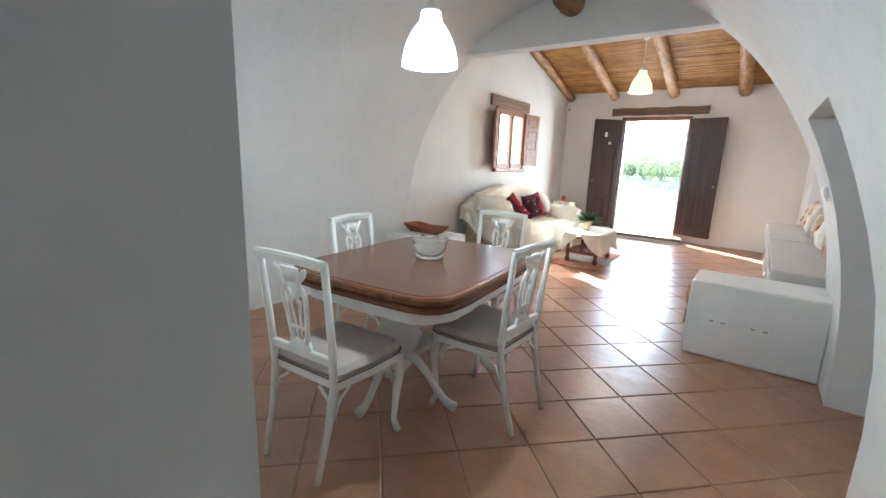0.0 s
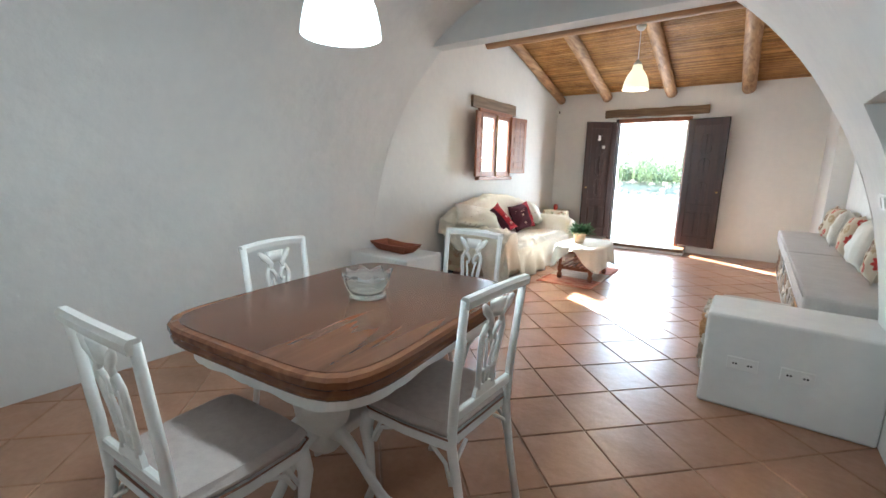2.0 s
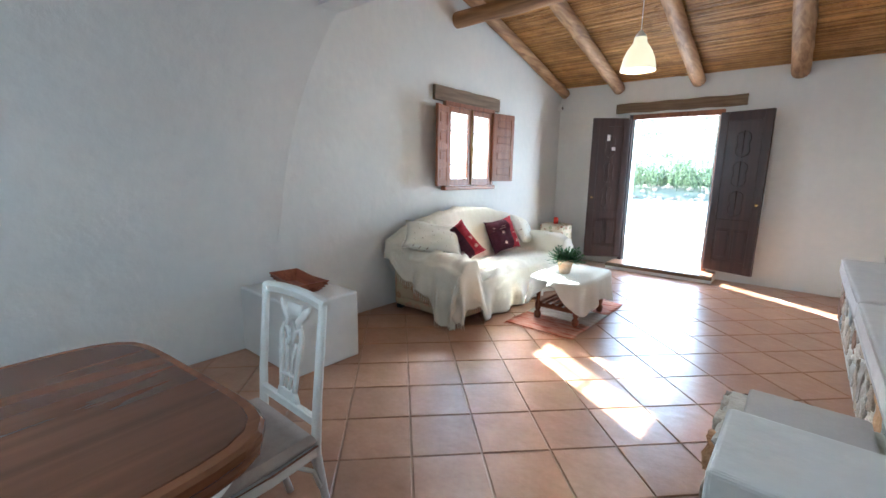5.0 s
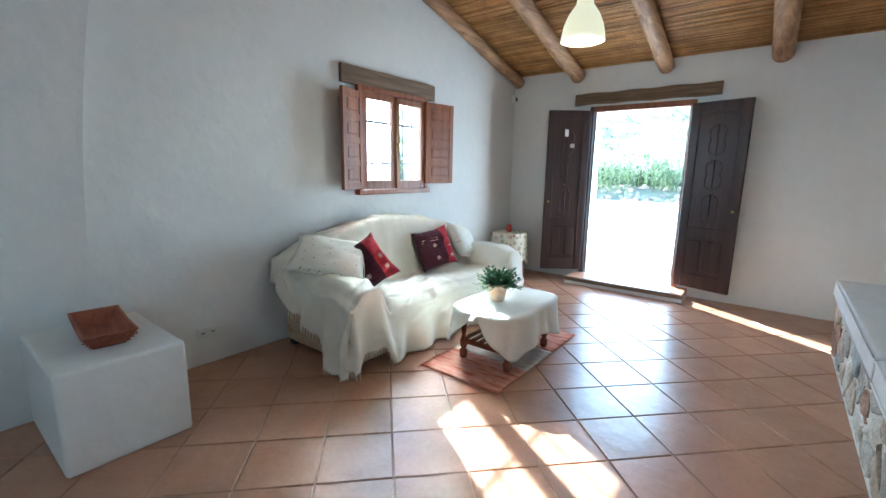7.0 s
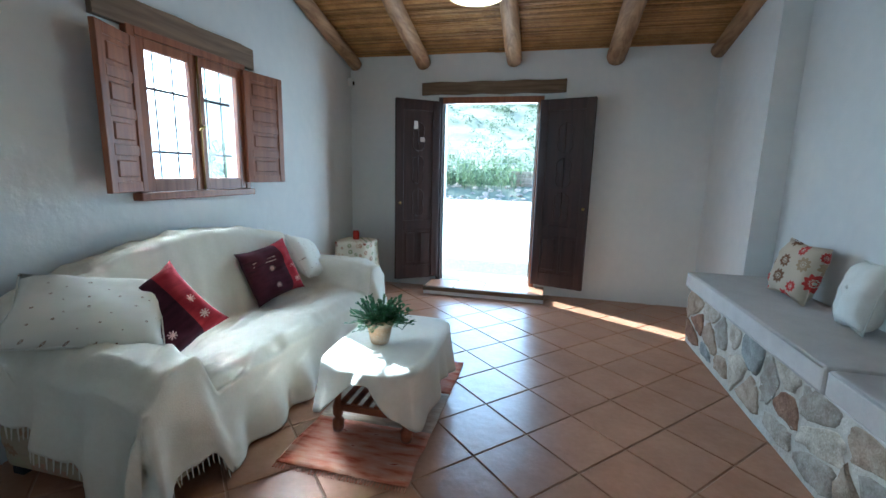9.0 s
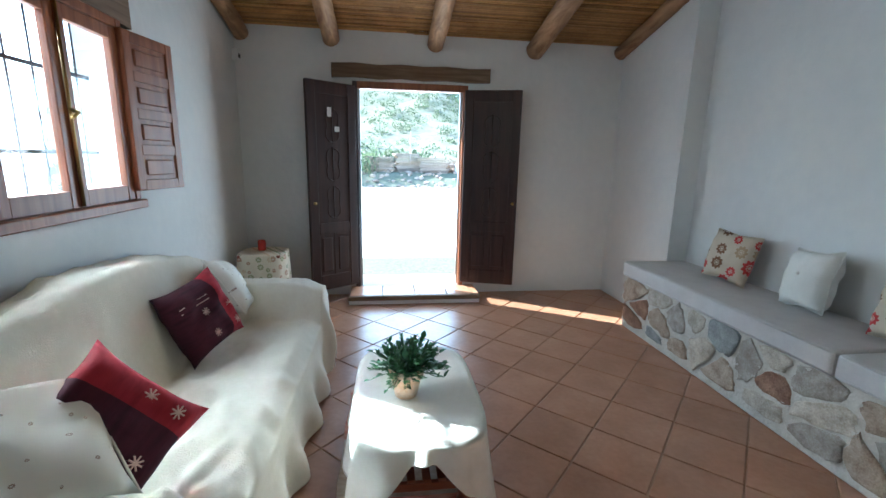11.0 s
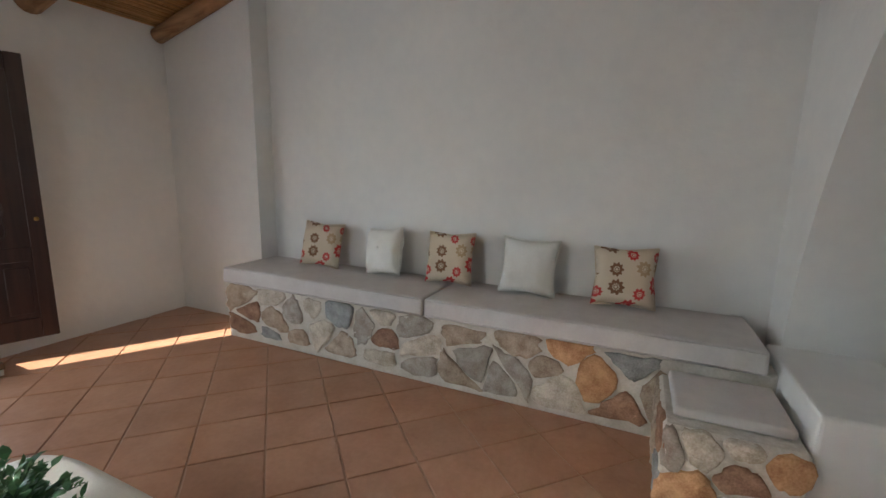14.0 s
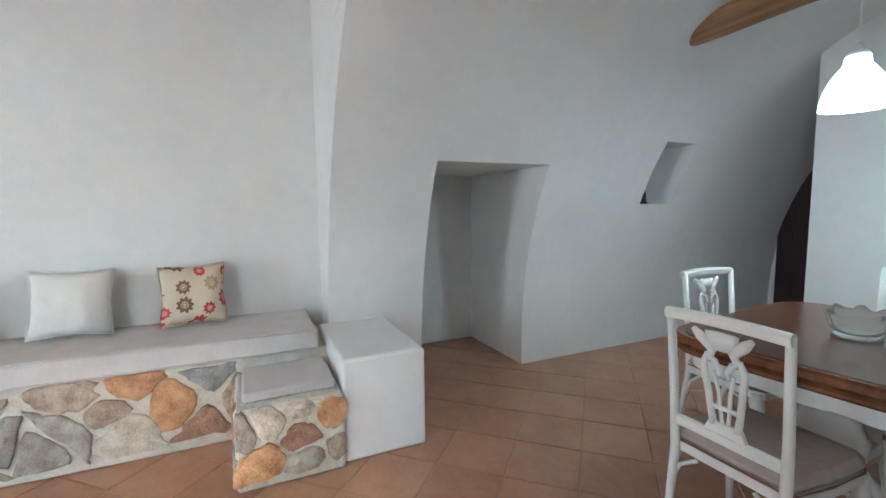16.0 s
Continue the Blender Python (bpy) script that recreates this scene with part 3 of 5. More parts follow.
def door_frame():
    t = thing("door_1", pose(0, 0, 0), "dark wooden double door standing open to the yard", "door", kind="structure")
    part("door_frame", bx((DX0, -0.02, DZ0), (DX0 + 0.05, 0.09, DZ1)), M_DOOR, t)
    # right and head pieces in lighter red wood: the frame's lit edge as colour
    part("door_frame", bx((DX1 - 0.05, -0.02, DZ0), (DX1, 0.09, DZ1)), M_WIN, t)
    part("door_frame", bx((DX0 + 0.05, -0.02, DZ1 - 0.07), (DX1 - 0.05, 0.09, DZ1)), M_WIN, t)
    part("metal_jamb", bx((DX0 + 0.052, 0.03, DZ0), (DX0 + 0.075, 0.07, DZ1 - 0.07)), M_STEEL, t, "bright metal edge strip")
    part("metal_jamb", bx((DX1 - 0.075, 0.03, DZ0), (DX1 - 0.052, 0.07, DZ1 - 0.07)), M_STEEL, t, "bright metal edge strip")


door_frame()


def leaf(hinge, free, z0, z1, side, label, note):
    """A panelled door leaf: stiles, rails, a carved upper panel and lower panels."""
    h, f = Vector(hinge), Vector(free)
    d = f - h
    w = d.length
    t = thing("door_leaf", pose(h.x, h.y, z0, 0, 0, math.degrees(math.atan2(d.y, d.x))), label, "door", "door leaves")
    H, th, st = z1 - z0, 0.045, 0.095
    for x0, x1 in ((0, st), (w - st, w)):
        part("stile", bx((x0, -th / 2, 0), (x1, th / 2, H), 0.004), M_DOOR, t)
    mid = 0.60
    for a, b in ((0, 0.16), (mid, mid + 0.11), (H - 0.12, H)):
        part("rail", bx((st, -th / 2 + 0.002, a), (w - st, th / 2 - 0.002, b), 0.004), M_DOOR, t)
    part("panel", bx((st, -0.012, mid + 0.11), (w - st, 0.012, H - 0.12)), M_DOOR, t)
    pw = w - 2 * st
    # carved vase and scroll relief
    for y in (-0.014, 0.014):
        bm = bmesh.new()
        cx = w / 2
        for k in range(3):
            zc = mid + 0.32 + k * 0.38
            tube(bm, [(cx + pw * 0.32 * math.sin(a) * (1 if q else -1) * (0.5 + 0.5 * abs(math.cos(a))), y, zc + 0.16 * math.cos(a)) for q in (0, 1) for a in [math.pi * i / 8 for i in range(9)]], 0.005, 6)
            tube(bm, [(cx, y, zc - 0.17), (cx, y, zc + 0.17)], [0.004, 0.008], 6)
        part("carving", bm, M_DOOR, t, smooth=True)
    for i in (0, 1):
        x0 = st + i * (pw / 2) + (0.012 if i else 0)
        x1 = st + (i + 1) * (pw / 2) - (0 if i else 0.012)
        part("panel", bx((x0, -0.012, 0.16), (x1, 0.012, mid)), M_DOOR, t)
        for y in (-0.017, 0.017):
            part("raised_field", bx((x0 + 0.025, y - 0.008, 0.20), (x1 - 0.025, y + 0.008, mid - 0.04), 0.006), M_DOOR, t)
    part("muntin", bx((w / 2 - 0.012, -th / 2 + 0.004, 0.16), (w / 2 + 0.012, th / 2 - 0.004, mid)), M_DOOR, t)
    for s in (-1, 1):
        part("knob", tb([(w - 0.045, s * 0.022, 0.92), (w - 0.045, s * 0.05, 0.92)], [0.012, 0.016], 10), M_BRASS, t, "small brass knob", smooth=True)
    if note:
        part("sticker", bx((w * 0.52, side * 0.0235, H - 0.33), (w * 0.52 + 0.045, side * 0.0265, H - 0.24)), M_PLASTIC, t, "small white paper sticker")
        part("sticker", bx((w * 0.36, side * 0.0235, H - 0.47), (w * 0.36 + 0.055, side * 0.0262, H - 0.42), 0.001), M_MATT, t, "pale translucent sticker")
    return t


leaf((1.15, -0.035), (0.715, -0.36), 0.14, 2.235, 1, "dark carved wooden door leaf swung open into the room", True)
leaf((2.31, -0.035), (2.882, -0.20), 0.14, 2.235, -1, "dark reddish carved wooden door leaf folded to the wall", False)

step = thing("doorstep", pose(0, 0, 0), "low terracotta tiled step with a wooden nosing", "step")
part("riser", bx((1.08, -0.375, 0.0), (2.47, -0.001, 0.068)), M_PLASTER, step)
part("nosing", bx((1.075, -0.395, 0.045), (2.475, -0.355, 0.094), 0.008, 2), M_LINTEL, step, "worn wooden nosing")
for i in range(4):
    x0 = 1.08 + i * 0.347
    part("tile", bx((x0 + 0.004, -0.353, 0.068), (x0 + 0.343, -0.004, 0.094), 0.004), M_TILE, step)
part("sill", bx((DX0, 0.0, DZ0 - 0.004), (DX1, 0.47, DZ0 + 0.004)), M_CONC, step)


def window():
    t = thing("window_1", pose(0, 0, 0), "reddish wooden casement window with two sashes", "window", kind="structure")
    y0, y1, z0, z1 = -3.0, -2.0, 1.20, 2.215
    x0, x1 = -0.02, 0.045
    part("window_frame", bx((x0, y0, z0 + 0.05), (x1, y0 + 0.05, z1), 0.004), M_WIN, t)
    part("window_frame", bx((x0, y1 - 0.05, z0 + 0.05), (x1, y1, z1), 0.004), M_WIN, t)
    part("window_frame", bx((x0, y0 + 0.05, z1 - 0.05), (x1, y1 - 0.05, z1), 0.004), M_WIN, t)
    part("window_sill", bx((x0, y0 - 0.02, z0), (x1 + 0.025, y1 + 0.02, z0 + 0.05), 0.006), M_WIN, t)
    mid = (y0 + y1) / 2
    for a, b in ((y0 + 0.052, mid - 0.001), (mid + 0.001, y1 - 0.052)):
        s = part("sash", bx((0.0, a, z0 + 0.052), (0.04, a + 0.058, z1 - 0.052), 0.004), M_WIN, t)
        part("stile", bx((0.0, b - 0.058, z0 + 0.052), (0.04, b, z1 - 0.052), 0.004), M_WIN, s)
        part("rail", bx((0.002, a + 0.058, z0 + 0.052), (0.038, b - 0.058, z0 + 0.135), 0.003), M_WIN, s)
        part("rail", bx((0.002, a + 0.058, z1 - 0.115), (0.038, b - 0.058, z1 - 0.052), 0.003), M_WIN, s)
        g = part("pane", bx((0.016, a + 0.056, z0 + 0.13), (0.021, b - 0.056, z1 - 0.11)), M_GLASS, s)
        g.visible_shadow = False
    bm = tb([(0.05, mid, z0 + 0.06), (0.05, mid, z1 - 0.06)], 0.008, 8)
    part("bolt_rod", bm, M_BRASS, t, "slim brass bolt rod", smooth=True)
    part("handle", tb([(0.055, mid, 1.70), (0.085, mid, 1.69), (0.085, mid - 0.05, 1.66)], 0.009, 8), M_BRASS, t, "brass lever", smooth=True)
    for y in (y0 + 0.03, y1 - 0.03):
        for z in (1.42, 2.02):
            part("hinge", tb([(0.052, y, z), (0.052, y, z + 0.07)], 0.009, 8), M_BRASS, t, smooth=True)


window()


def shutter(hinge, ang, w, z0, z1, label):
    t = thing("window_shutter", pose(hinge[0], hinge[1], z0, 0, 0, ang), label, "shutter", "window shutters")
    H, th, st = z1 - z0, 0.032, 0.055
    for a, b in ((0, st), (w - st, w)):
        part("stile", bx((a, -th / 2, 0), (b, th / 2, H), 0.003), M_WIN, t)
    n = 4
    ph = (H - 0.06) / n
    for k in range(n + 1):
        z = k * ph
        part("rail", bx((st, -th / 2 + 0.001, z), (w - st, th / 2 - 0.001, z + 0.06), 0.003), M_WIN, t)
    for k in range(n):
        z = k * ph + 0.06
        part("panel", bx((st, -0.006, z), (w - st, 0.006, z + ph - 0.06)), M_WIN, t)
        part("raised_field", bx((st + 0.025, -0.014, z + 0.025), (w - st - 0.025, 0.014, z + ph - 0.085), 0.007), M_WIN, t)


shutter((0.055, -2.975), -70, 0.345, 1.26, 2.14, "reddish panelled wooden shutter standing open beside the window")
shutter((0.055, -2.05), 80, 0.40, 1.30, 2.17, "reddish panelled wooden shutter folded back beside the window")


def grille():
    t = thing("window_grille", pose(-0.24, 0, 0), "dark iron bars outside the window", "window grille")
    for y in [WO0 + 0.10 + k * 0.155 for k in range(7)]:
        part("bar", tb([(0, y, WZ0), (0, y, WOZ)], 0.006, 6), M_METAL, t)
    for z in (1.50, 1.92):
        part("crossbar", bx((-0.004, WO0, z), (0.004, WO1, z + 0.02)), M_METAL, t)


grille()


# ---- masonry bench ----
def clip(poly, px, py, nx, ny):
    out = []
    for (ax, ay), (bx_, by) in zip(poly, poly[1:] + poly[:1]):
        da, db = (ax - px) * nx + (ay - py) * ny, (bx_ - px) * nx + (by - py) * ny
        if da <= 0:
            out.append((ax, ay))
        if da * db < 0:
            k = da / (da - db)
            out.append((ax + (bx_ - ax) * k, ay + (by - ay) * k))
    return out


def stone_face(parent, width, height, seeds, to_world, rnd, gap=0.006, named=()):
    """Irregular stones from a set of centres: each is the cell nearest to its centre, shrunk, rounded and domed."""
    for i, (cx, cy) in enumerate(seeds):
        poly = [(0.0, 0.045), (width, 0.045), (width, height), (0.0, height)]
        for j, (ox, oy) in enumerate(seeds):
            if i != j and poly:
                dx, dy = ox - cx, oy - cy
                l = math.hypot(dx, dy)
                mx, my = (ox + cx) / 2 - dx / l * gap, (oy + cy) / 2 - dy / l * gap
                poly = clip(poly, mx, my, dx / l, dy / l)
        if len(poly) < 3:
            continue
        gx, gy = sum(p[0] for p in poly) / len(poly), sum(p[1] for p in poly) / len(poly)
        # rounded outline by cutting corners twice
        for _ in range(2):
            q = []
            for a, b in zip(poly, poly[1:] + poly[:1]):
                q += [(a[0] * 0.77 + b[0] * 0.23, a[1] * 0.77 + b[1] * 0.23), (a[0] * 0.23 + b[0] * 0.77, a[1] * 0.23 + b[1] * 0.77)]
            poly = q
        poly = [(gx + (x - gx) * (1 + 0.30 * nz(x * 22, y * 22, i)), gy + (y - gy) * (1 + 0.30 * nz(y * 22, x * 22, i + 9))) for x, y in poly]
        sh = rnd.choice((0.78, 0.9, 0.98, 1.04, 1.06))
        poly = [(gx + (x - gx) * sh, gy + (y - gy) * sh) for x, y in poly]
        bm = bmesh.new()
        h = rnd.uniform(0.006, 0.016)
        rings = []
        for k, d in ((1.0, -0.012), (0.985, h * 0.6), (0.90, h * 0.95), (0.45, h * 1.05)):
            rings.append([bm.verts.new(to_world(gx + (x - gx) * k, gy + (y - gy) * k, d + (0.016 * nz(x * k * 26, y * k * 26, i * 3.1) if d > 0 else 0))) for x, y in poly])
        n = len(poly)
        for a, b in zip(rings, rings[1:]):
            for k in range(n):
                bm.faces.new((a[k], a[(k + 1) % n], b[(k + 1) % n], b[k]))
        bm.faces.new(rings[-1])
        bmesh.ops.recalc_face_normals(bm, faces=bm.faces)
        best = None
        for (nx_, ny_, c) in named:
            if math.hypot(cx - nx_, cy - ny_) < 0.11:
                best = c
        c = best if best is not None else rnd.choice((0, 0, 1, 1, 1, 5, 5, 5, 5, 4, 3))
        part("stone", bm, M_STONES[c], parent, smooth=True)


BX = 3.70
bench = thing("stone_bench", pose(0, 0, 0), "built-in bench of rough mixed stones in pale mortar", "bench")
part("mortar_core", bx((BX, -5.05, 0.0), (4.255, -1.12, 0.50), 0.01), M_MORTAR, bench)
rs = random.Random(12)
seeds = []
L_ = 3.45
for row, (zc, n) in enumerate(((0.12, 10), (0.27, 12), (0.42, 10))):
    for k in range(n):
        seeds.append((L_ * (k + 0.5 + (0.5 if row == 1 else 0) * 0.6) / n + rs.uniform(-0.10, 0.10), zc + rs.uniform(-0.065, 0.065)))
named = ((0.35, 0.36, 3), (0.62, 0.42, 5), (1.15, 0.40, 4), (1.5, 0.22, 3), (1.95, 0.38, 3), (2.1, 0.40, 3), (2.9, 0.40, 2), (3.0, 0.32, 2), (3.25, 0.38, 4), (3.2, 0.2, 3), (0.2, 0.15, 3), (2.5, 0.2, 0))
stone_face(bench, L_, 0.49, seeds, lambda x, y, d: Vector((BX - d, -1.12 - x, y)), rs, named=named)
# end face of the bench towards the door
rs2 = random.Random(3)
stone_face(bench, 0.37, 0.49, [(0.08, 0.1), (0.27, 0.14), (0.1, 0.33), (0.28, 0.4), (0.2, 0.24)], lambda x, y, d: Vector((BX + x, -1.12 + d, y)), rs2)

stub = thing("stone_bench_return", pose(0, 0, 0), "low stone return of the bench with ochre stones", "bench")
part("mortar_core", bx((3.14, -5.02, 0.0), (BX - 0.02, -4.50, 0.41), 0.015), M_MORTAR, stub)
stone_face(stub, 0.54, 0.41, [(0.10, 0.14), (0.16, 0.33), (0.30, 0.25), (0.45, 0.33), (0.33, 0.08), (0.50, 0.12), (0.03, 0.27), (0.3, 0.385)],
           lambda x, y, d: Vector((3.14 - d * 1.2, -4.50 - x, y)), rs2, named=((0.10, 0.14, 2), (0.30, 0.25, 3), (0.45, 0.33, 2), (0.5, 0.12, 1), (0.16, 0.33, 5)))
stone_face(stub, 0.56, 0.40, [(0.1, 0.1), (0.3, 0.12), (0.48, 0.1), (0.16, 0.3), (0.4, 0.3)], lambda x, y, d: Vector((3.15 + x, -4.50 + d, y)), rs2)


def slab(name, lo, hi, material, label, category, group="", sag=0.006, bev=0.022):
    bm = bx(lo, hi, bev, 3)
    for v in bm.verts:
        v.co += sag * Vector((nz(v.co.y * 6, v.co.z * 9, 4.0), 0, nz(v.co.x * 5, v.co.y * 4, 1.3)))
    ob = obj(name, bm, material)
    return tagged(ob, label, category, group)


def mattress(y0, y1, zt, label):
    t = thing("seat_mattress", pose(0, 0, 0), label, "mattress", "bench mattresses")
    ob = slab("cover", (3.645, y0, 0.50), (4.25, y1, zt), M_MATT, "", "")
    ob.parent = t
    for z in (0.515, zt - 0.012):
        part("piping", tb([(3.644, y0 + 0.02, z), (3.642, (y0 + y1) / 2, z + 0.002), (3.644, y1 - 0.02, z)], 0.004, 5), M_MATT, t, smooth=True)


mattress(-3.055, -1.14, 0.635, "long grey cloth seat mattress on the stone bench")
mattress(-4.97, -3.065, 0.632, "long grey cloth seat mattress near the bench corner")
slab("seat_pad", (3.22, -4.99, 0.412), (3.63, -4.54, 0.462), M_MATT, "thin grey cloth pad on the low bench return", "cushion", bev=0.015)

plinth = slab("plaster_plinth", (3.18, -5.492, -0.002), (3.99, -5.025, 0.567), M_PLASTER, "white plastered box at the end of the bench", "plinth", sag=0.004, bev=0.018)
side_block = slab("plaster_block", (0.0, -5.43, -0.002), (0.775, -4.88, 0.515), M_PLASTER, "white plastered block against the wall", "plinth", sag=0.004, bev=0.018)


def socket(m, label="white double wall socket"):
    t = thing("wall_socket", m, label, "socket", "wall sockets")
    part("plate", bx((-0.075, -0.008, -0.038), (0.075, 0.0, 0.038), 0.003), M_PLASTIC, t)
    for x in (-0.036, 0.036):
        bm = lathe([(0.021, 0), (0.021, 0.003), (0.016, 0.003), (0.016, 0.0005)], 20)
        bmesh.ops.transform(bm, matrix=pose(x, -0.008, 0, 90), verts=bm.verts)
        w = part("outlet", bm, M_PLASTIC, t)
        bm = bmesh.new()
        for q in (-0.007, 0.007):
            tube(bm, [(x + q, -0.0085, 0), (x + q, -0.012, 0)], 0.0055, 8)
        part("pin_hole", bm, M_DARK, w)
    return t


socket(pose(3.63, -5.494, 0.29))
socket(pose(3.38, -5.494, 0.29), "white twin aerial socket on the plinth")
socket(pose(0.002, -4.45, 0.24, 0, 0, 90), "white double socket low on the side wall")
socket(pose(0.026, -8.18, 0.22, 0, 0, 90), "white double socket low on the dining room wall")


def switch(m):
    t = thing("light_switch", m, "white double light switch on the pier", "light switch")
    part("plate", bx((-0.075, -0.008, -0.04), (0.075, 0, 0.04), 0.003), M_PLASTIC, t)
    for x in (-0.037, 0.037):
        part("rocker", bx((x - 0.026, -0.014, -0.027), (x + 0.026, -0.008, 0.027), 0.003), M_PLASTIC, t)


switch(pose(vault_x(1.26, 1) - 0.014, -5.60, 1.26, 12, 0, -90))
sensor = thing("alarm_sensor", pose(0.02, -0.06, 2.47), "small white sensor box high in the corner", "sensor")
part("housing", bx((-0.02, -0.03, -0.05), (0.04, 0.03, 0.05), 0.01, 2), M_PLASTIC, sensor)
part("lens", bx((0.04, -0.02, -0.03), (0.046, 0.02, 0.01)), M_DARK, sensor)


# ---- cushions ----
def pillow_mesh(w, h, t, seed, x0=-1.0, x1=1.0):
    """A scatter cushion: both faces puffed, edges pinched, corners pulled out; x0..x1 picks a stretch of its width."""
    n = 14
    def side(s):
        def fn(u, v):
            a, b = (x0 + (x1 - x0) * u), v * 2 - 1
            puff = (max(0, 1 - a ** 4) * max(0, 1 - b ** 4)) ** 0.62
            pin = 1 - 0.11 * (1 - abs(a) ** 3) * abs(b) ** 5 - 0.11 * (1 - abs(b) ** 3) * abs(a) ** 6
            wr = 0.022 * nz(a * 3 + seed, b * 3, seed) * puff
            return Vector((a * w / 2 * pin, s * (t / 2 * puff + 0.003) + wr, b * h / 2 * pin + 0.006 * nz(a * 2, seed)))
        return fn
    bm = grid_mesh(side(1), n, n)
    b2 = grid_mesh(side(-1), n, n)
    me = bpy.data.meshes.new("t")
    b2.to_mesh(me)
    b2.free()
    bm.from_mesh(me)
    bpy.data.meshes.remove(me)
    bmesh.ops.remove_doubles(bm, verts=bm.verts, dist=0.0065)
    bmesh.ops.recalc_face_normals(bm, faces=bm.faces)
    return bm


def cushion(m, w, h, t, material, label, seed, button=False):
    e = thing("cushion", m, label, "cushion")
    c = part("cover", pillow_mesh(w, h, t, seed), material, e, smooth=True)
    bm = bmesh.new()
    pts = []
    for a, b in ((-1, -1), (1, -1), (1, 1), (-1, 1), (-1, -1)):
        pts.append((a * w / 2 * 0.995, 0, b * h / 2 * 0.995))
    for p, q in zip(pts, pts[1:]):
        k = 0.885
        mid = ((p[0] + q[0]) / 2 * k, 0, (p[2] + q[2]) / 2 * k)
        tube(bm, [p, mid, q], 0.004, 5)
    part("piping", bm, material, e, smooth=True)
    if button:
        bm = bmesh.new()
        bmesh.ops.create_uvsphere(bm, u_segments=10, v_segments=6, radius=0.013)
        bmesh.ops.transform(bm, matrix=pose(0, -t / 2 - 0.004, 0.02), verts=bm.verts)
        part("button", bm, M_WHITEP, e, "covered button", smooth=True)
    return e


for y, mt, sz, lab, btn, tw in ((-1.85, M_FLORAL, 0.385, "linen cushion with printed red flowers leaning on the wall", False, 6),
                                (-2.48, M_WHITEP, 0.385, "white linen cushion with a covered button", True, -14),
                                (-3.06, M_FLORAL, 0.39, "linen cushion with red and brown flowers leaning on the wall", False, -4),
                                (-3.66, M_WHITEP, 0.395, "white linen cushion with a plain centre seam", False, 4),
                                (-4.27, M_FLORAL, 0.385, "linen cushion with large red flowers near the bench corner", False, -6)):
    cushion(pose(4.09, y, 0.645 + sz * 0.48, -14, 0.5 * tw, -90 + tw) , sz, sz, 0.15, mt, lab, y, btn)


def red_cushion(m, label, seed):
    e = thing("cushion", m, label, "cushion", "red sofa cushions")
    w = h = 0.42
    part("plum_panel", pillow_mesh(w, h, 0.15, seed, -1.0, 0.42), M_PLUM, e, "dark plum silk panel", smooth=True)
    part("red_panel", pillow_mesh(w, h, 0.15, seed, 0.42, 1.0), M_REDP, e, "bright red silk panel", smooth=True)
    for (cx, cz) in ((-0.03, 0.02), (-0.03, -0.11), (0.14, -0.02), (0.14, -0.12)):
        bm = bmesh.new()
        a_, b_ = cx / (w / 2), cz / (h / 2)
        y = -(0.075 * (max(0, 1 - a_ ** 4) * max(0, 1 - b_ ** 4)) ** 0.62 + 0.006)
        for k in range(4):
            a = k * math.pi / 4
            tube(bm, [(cx - 0.022 * math.cos(a), y, cz - 0.022 * math.sin(a)), (cx + 0.022 * math.cos(a), y, cz + 0.022 * math.sin(a))], 0.0028, 4)
        part("embroidery", bm, M_STITCH, e, "pale star stitching")
    bm = bmesh.new()
    for q in (0.07, 0.095):
        tube(bm, [(-0.15, -0.064, q), (-0.05, -0.075, q + 0.003), (0.03, -0.077, q)], 0.0022, 4)
    part("embroidery", bm, M_STITCH, e, "pale line stitching")
    return e


# ---- sofa ----
SY0, SY1, SX1 = -3.93, -1.52, 1.02


def sstep(a, b, x):
    k = min(1, max(0, (x - a) / (b - a)))
    return k * k * (3 - 2 * k)


def sofa_h(x, y):
    """Height of the covered sofa: seat, two arms and an arched back."""
    v = (y - SY0) / (SY1 - SY0)
    arm = max(1 - sstep(0.24, 0.36, y - SY0), 1 - sstep(0.24, 0.36, SY1 - y))
    seat = 0.43 - 0.03 * sstep(0.8, 0.3, x) + 0.012 * nz(x * 4, y * 3)
    back_top = 0.70 + 0.28 * math.sin(math.pi * min(1, max(0, v))) ** 0.7
    back = 1 - sstep(0.22, 0.42, x)
    edge = sstep(0.0, 0.10, y - SY0) * sstep(0.0, 0.10, SY1 - y)
    armh = (0.64 - 0.09 * (1 - edge)) - 0.05 * sstep(0.85, 1.02, x)
    h = seat + (armh - seat) * arm
    h = max(h, h + (back_top - h) * back)
    h -= 0.05 * sstep(0.94, 1.02, x) * (1 - arm)
    return h + 0.008 * nz(x * 6, y * 6, 3)


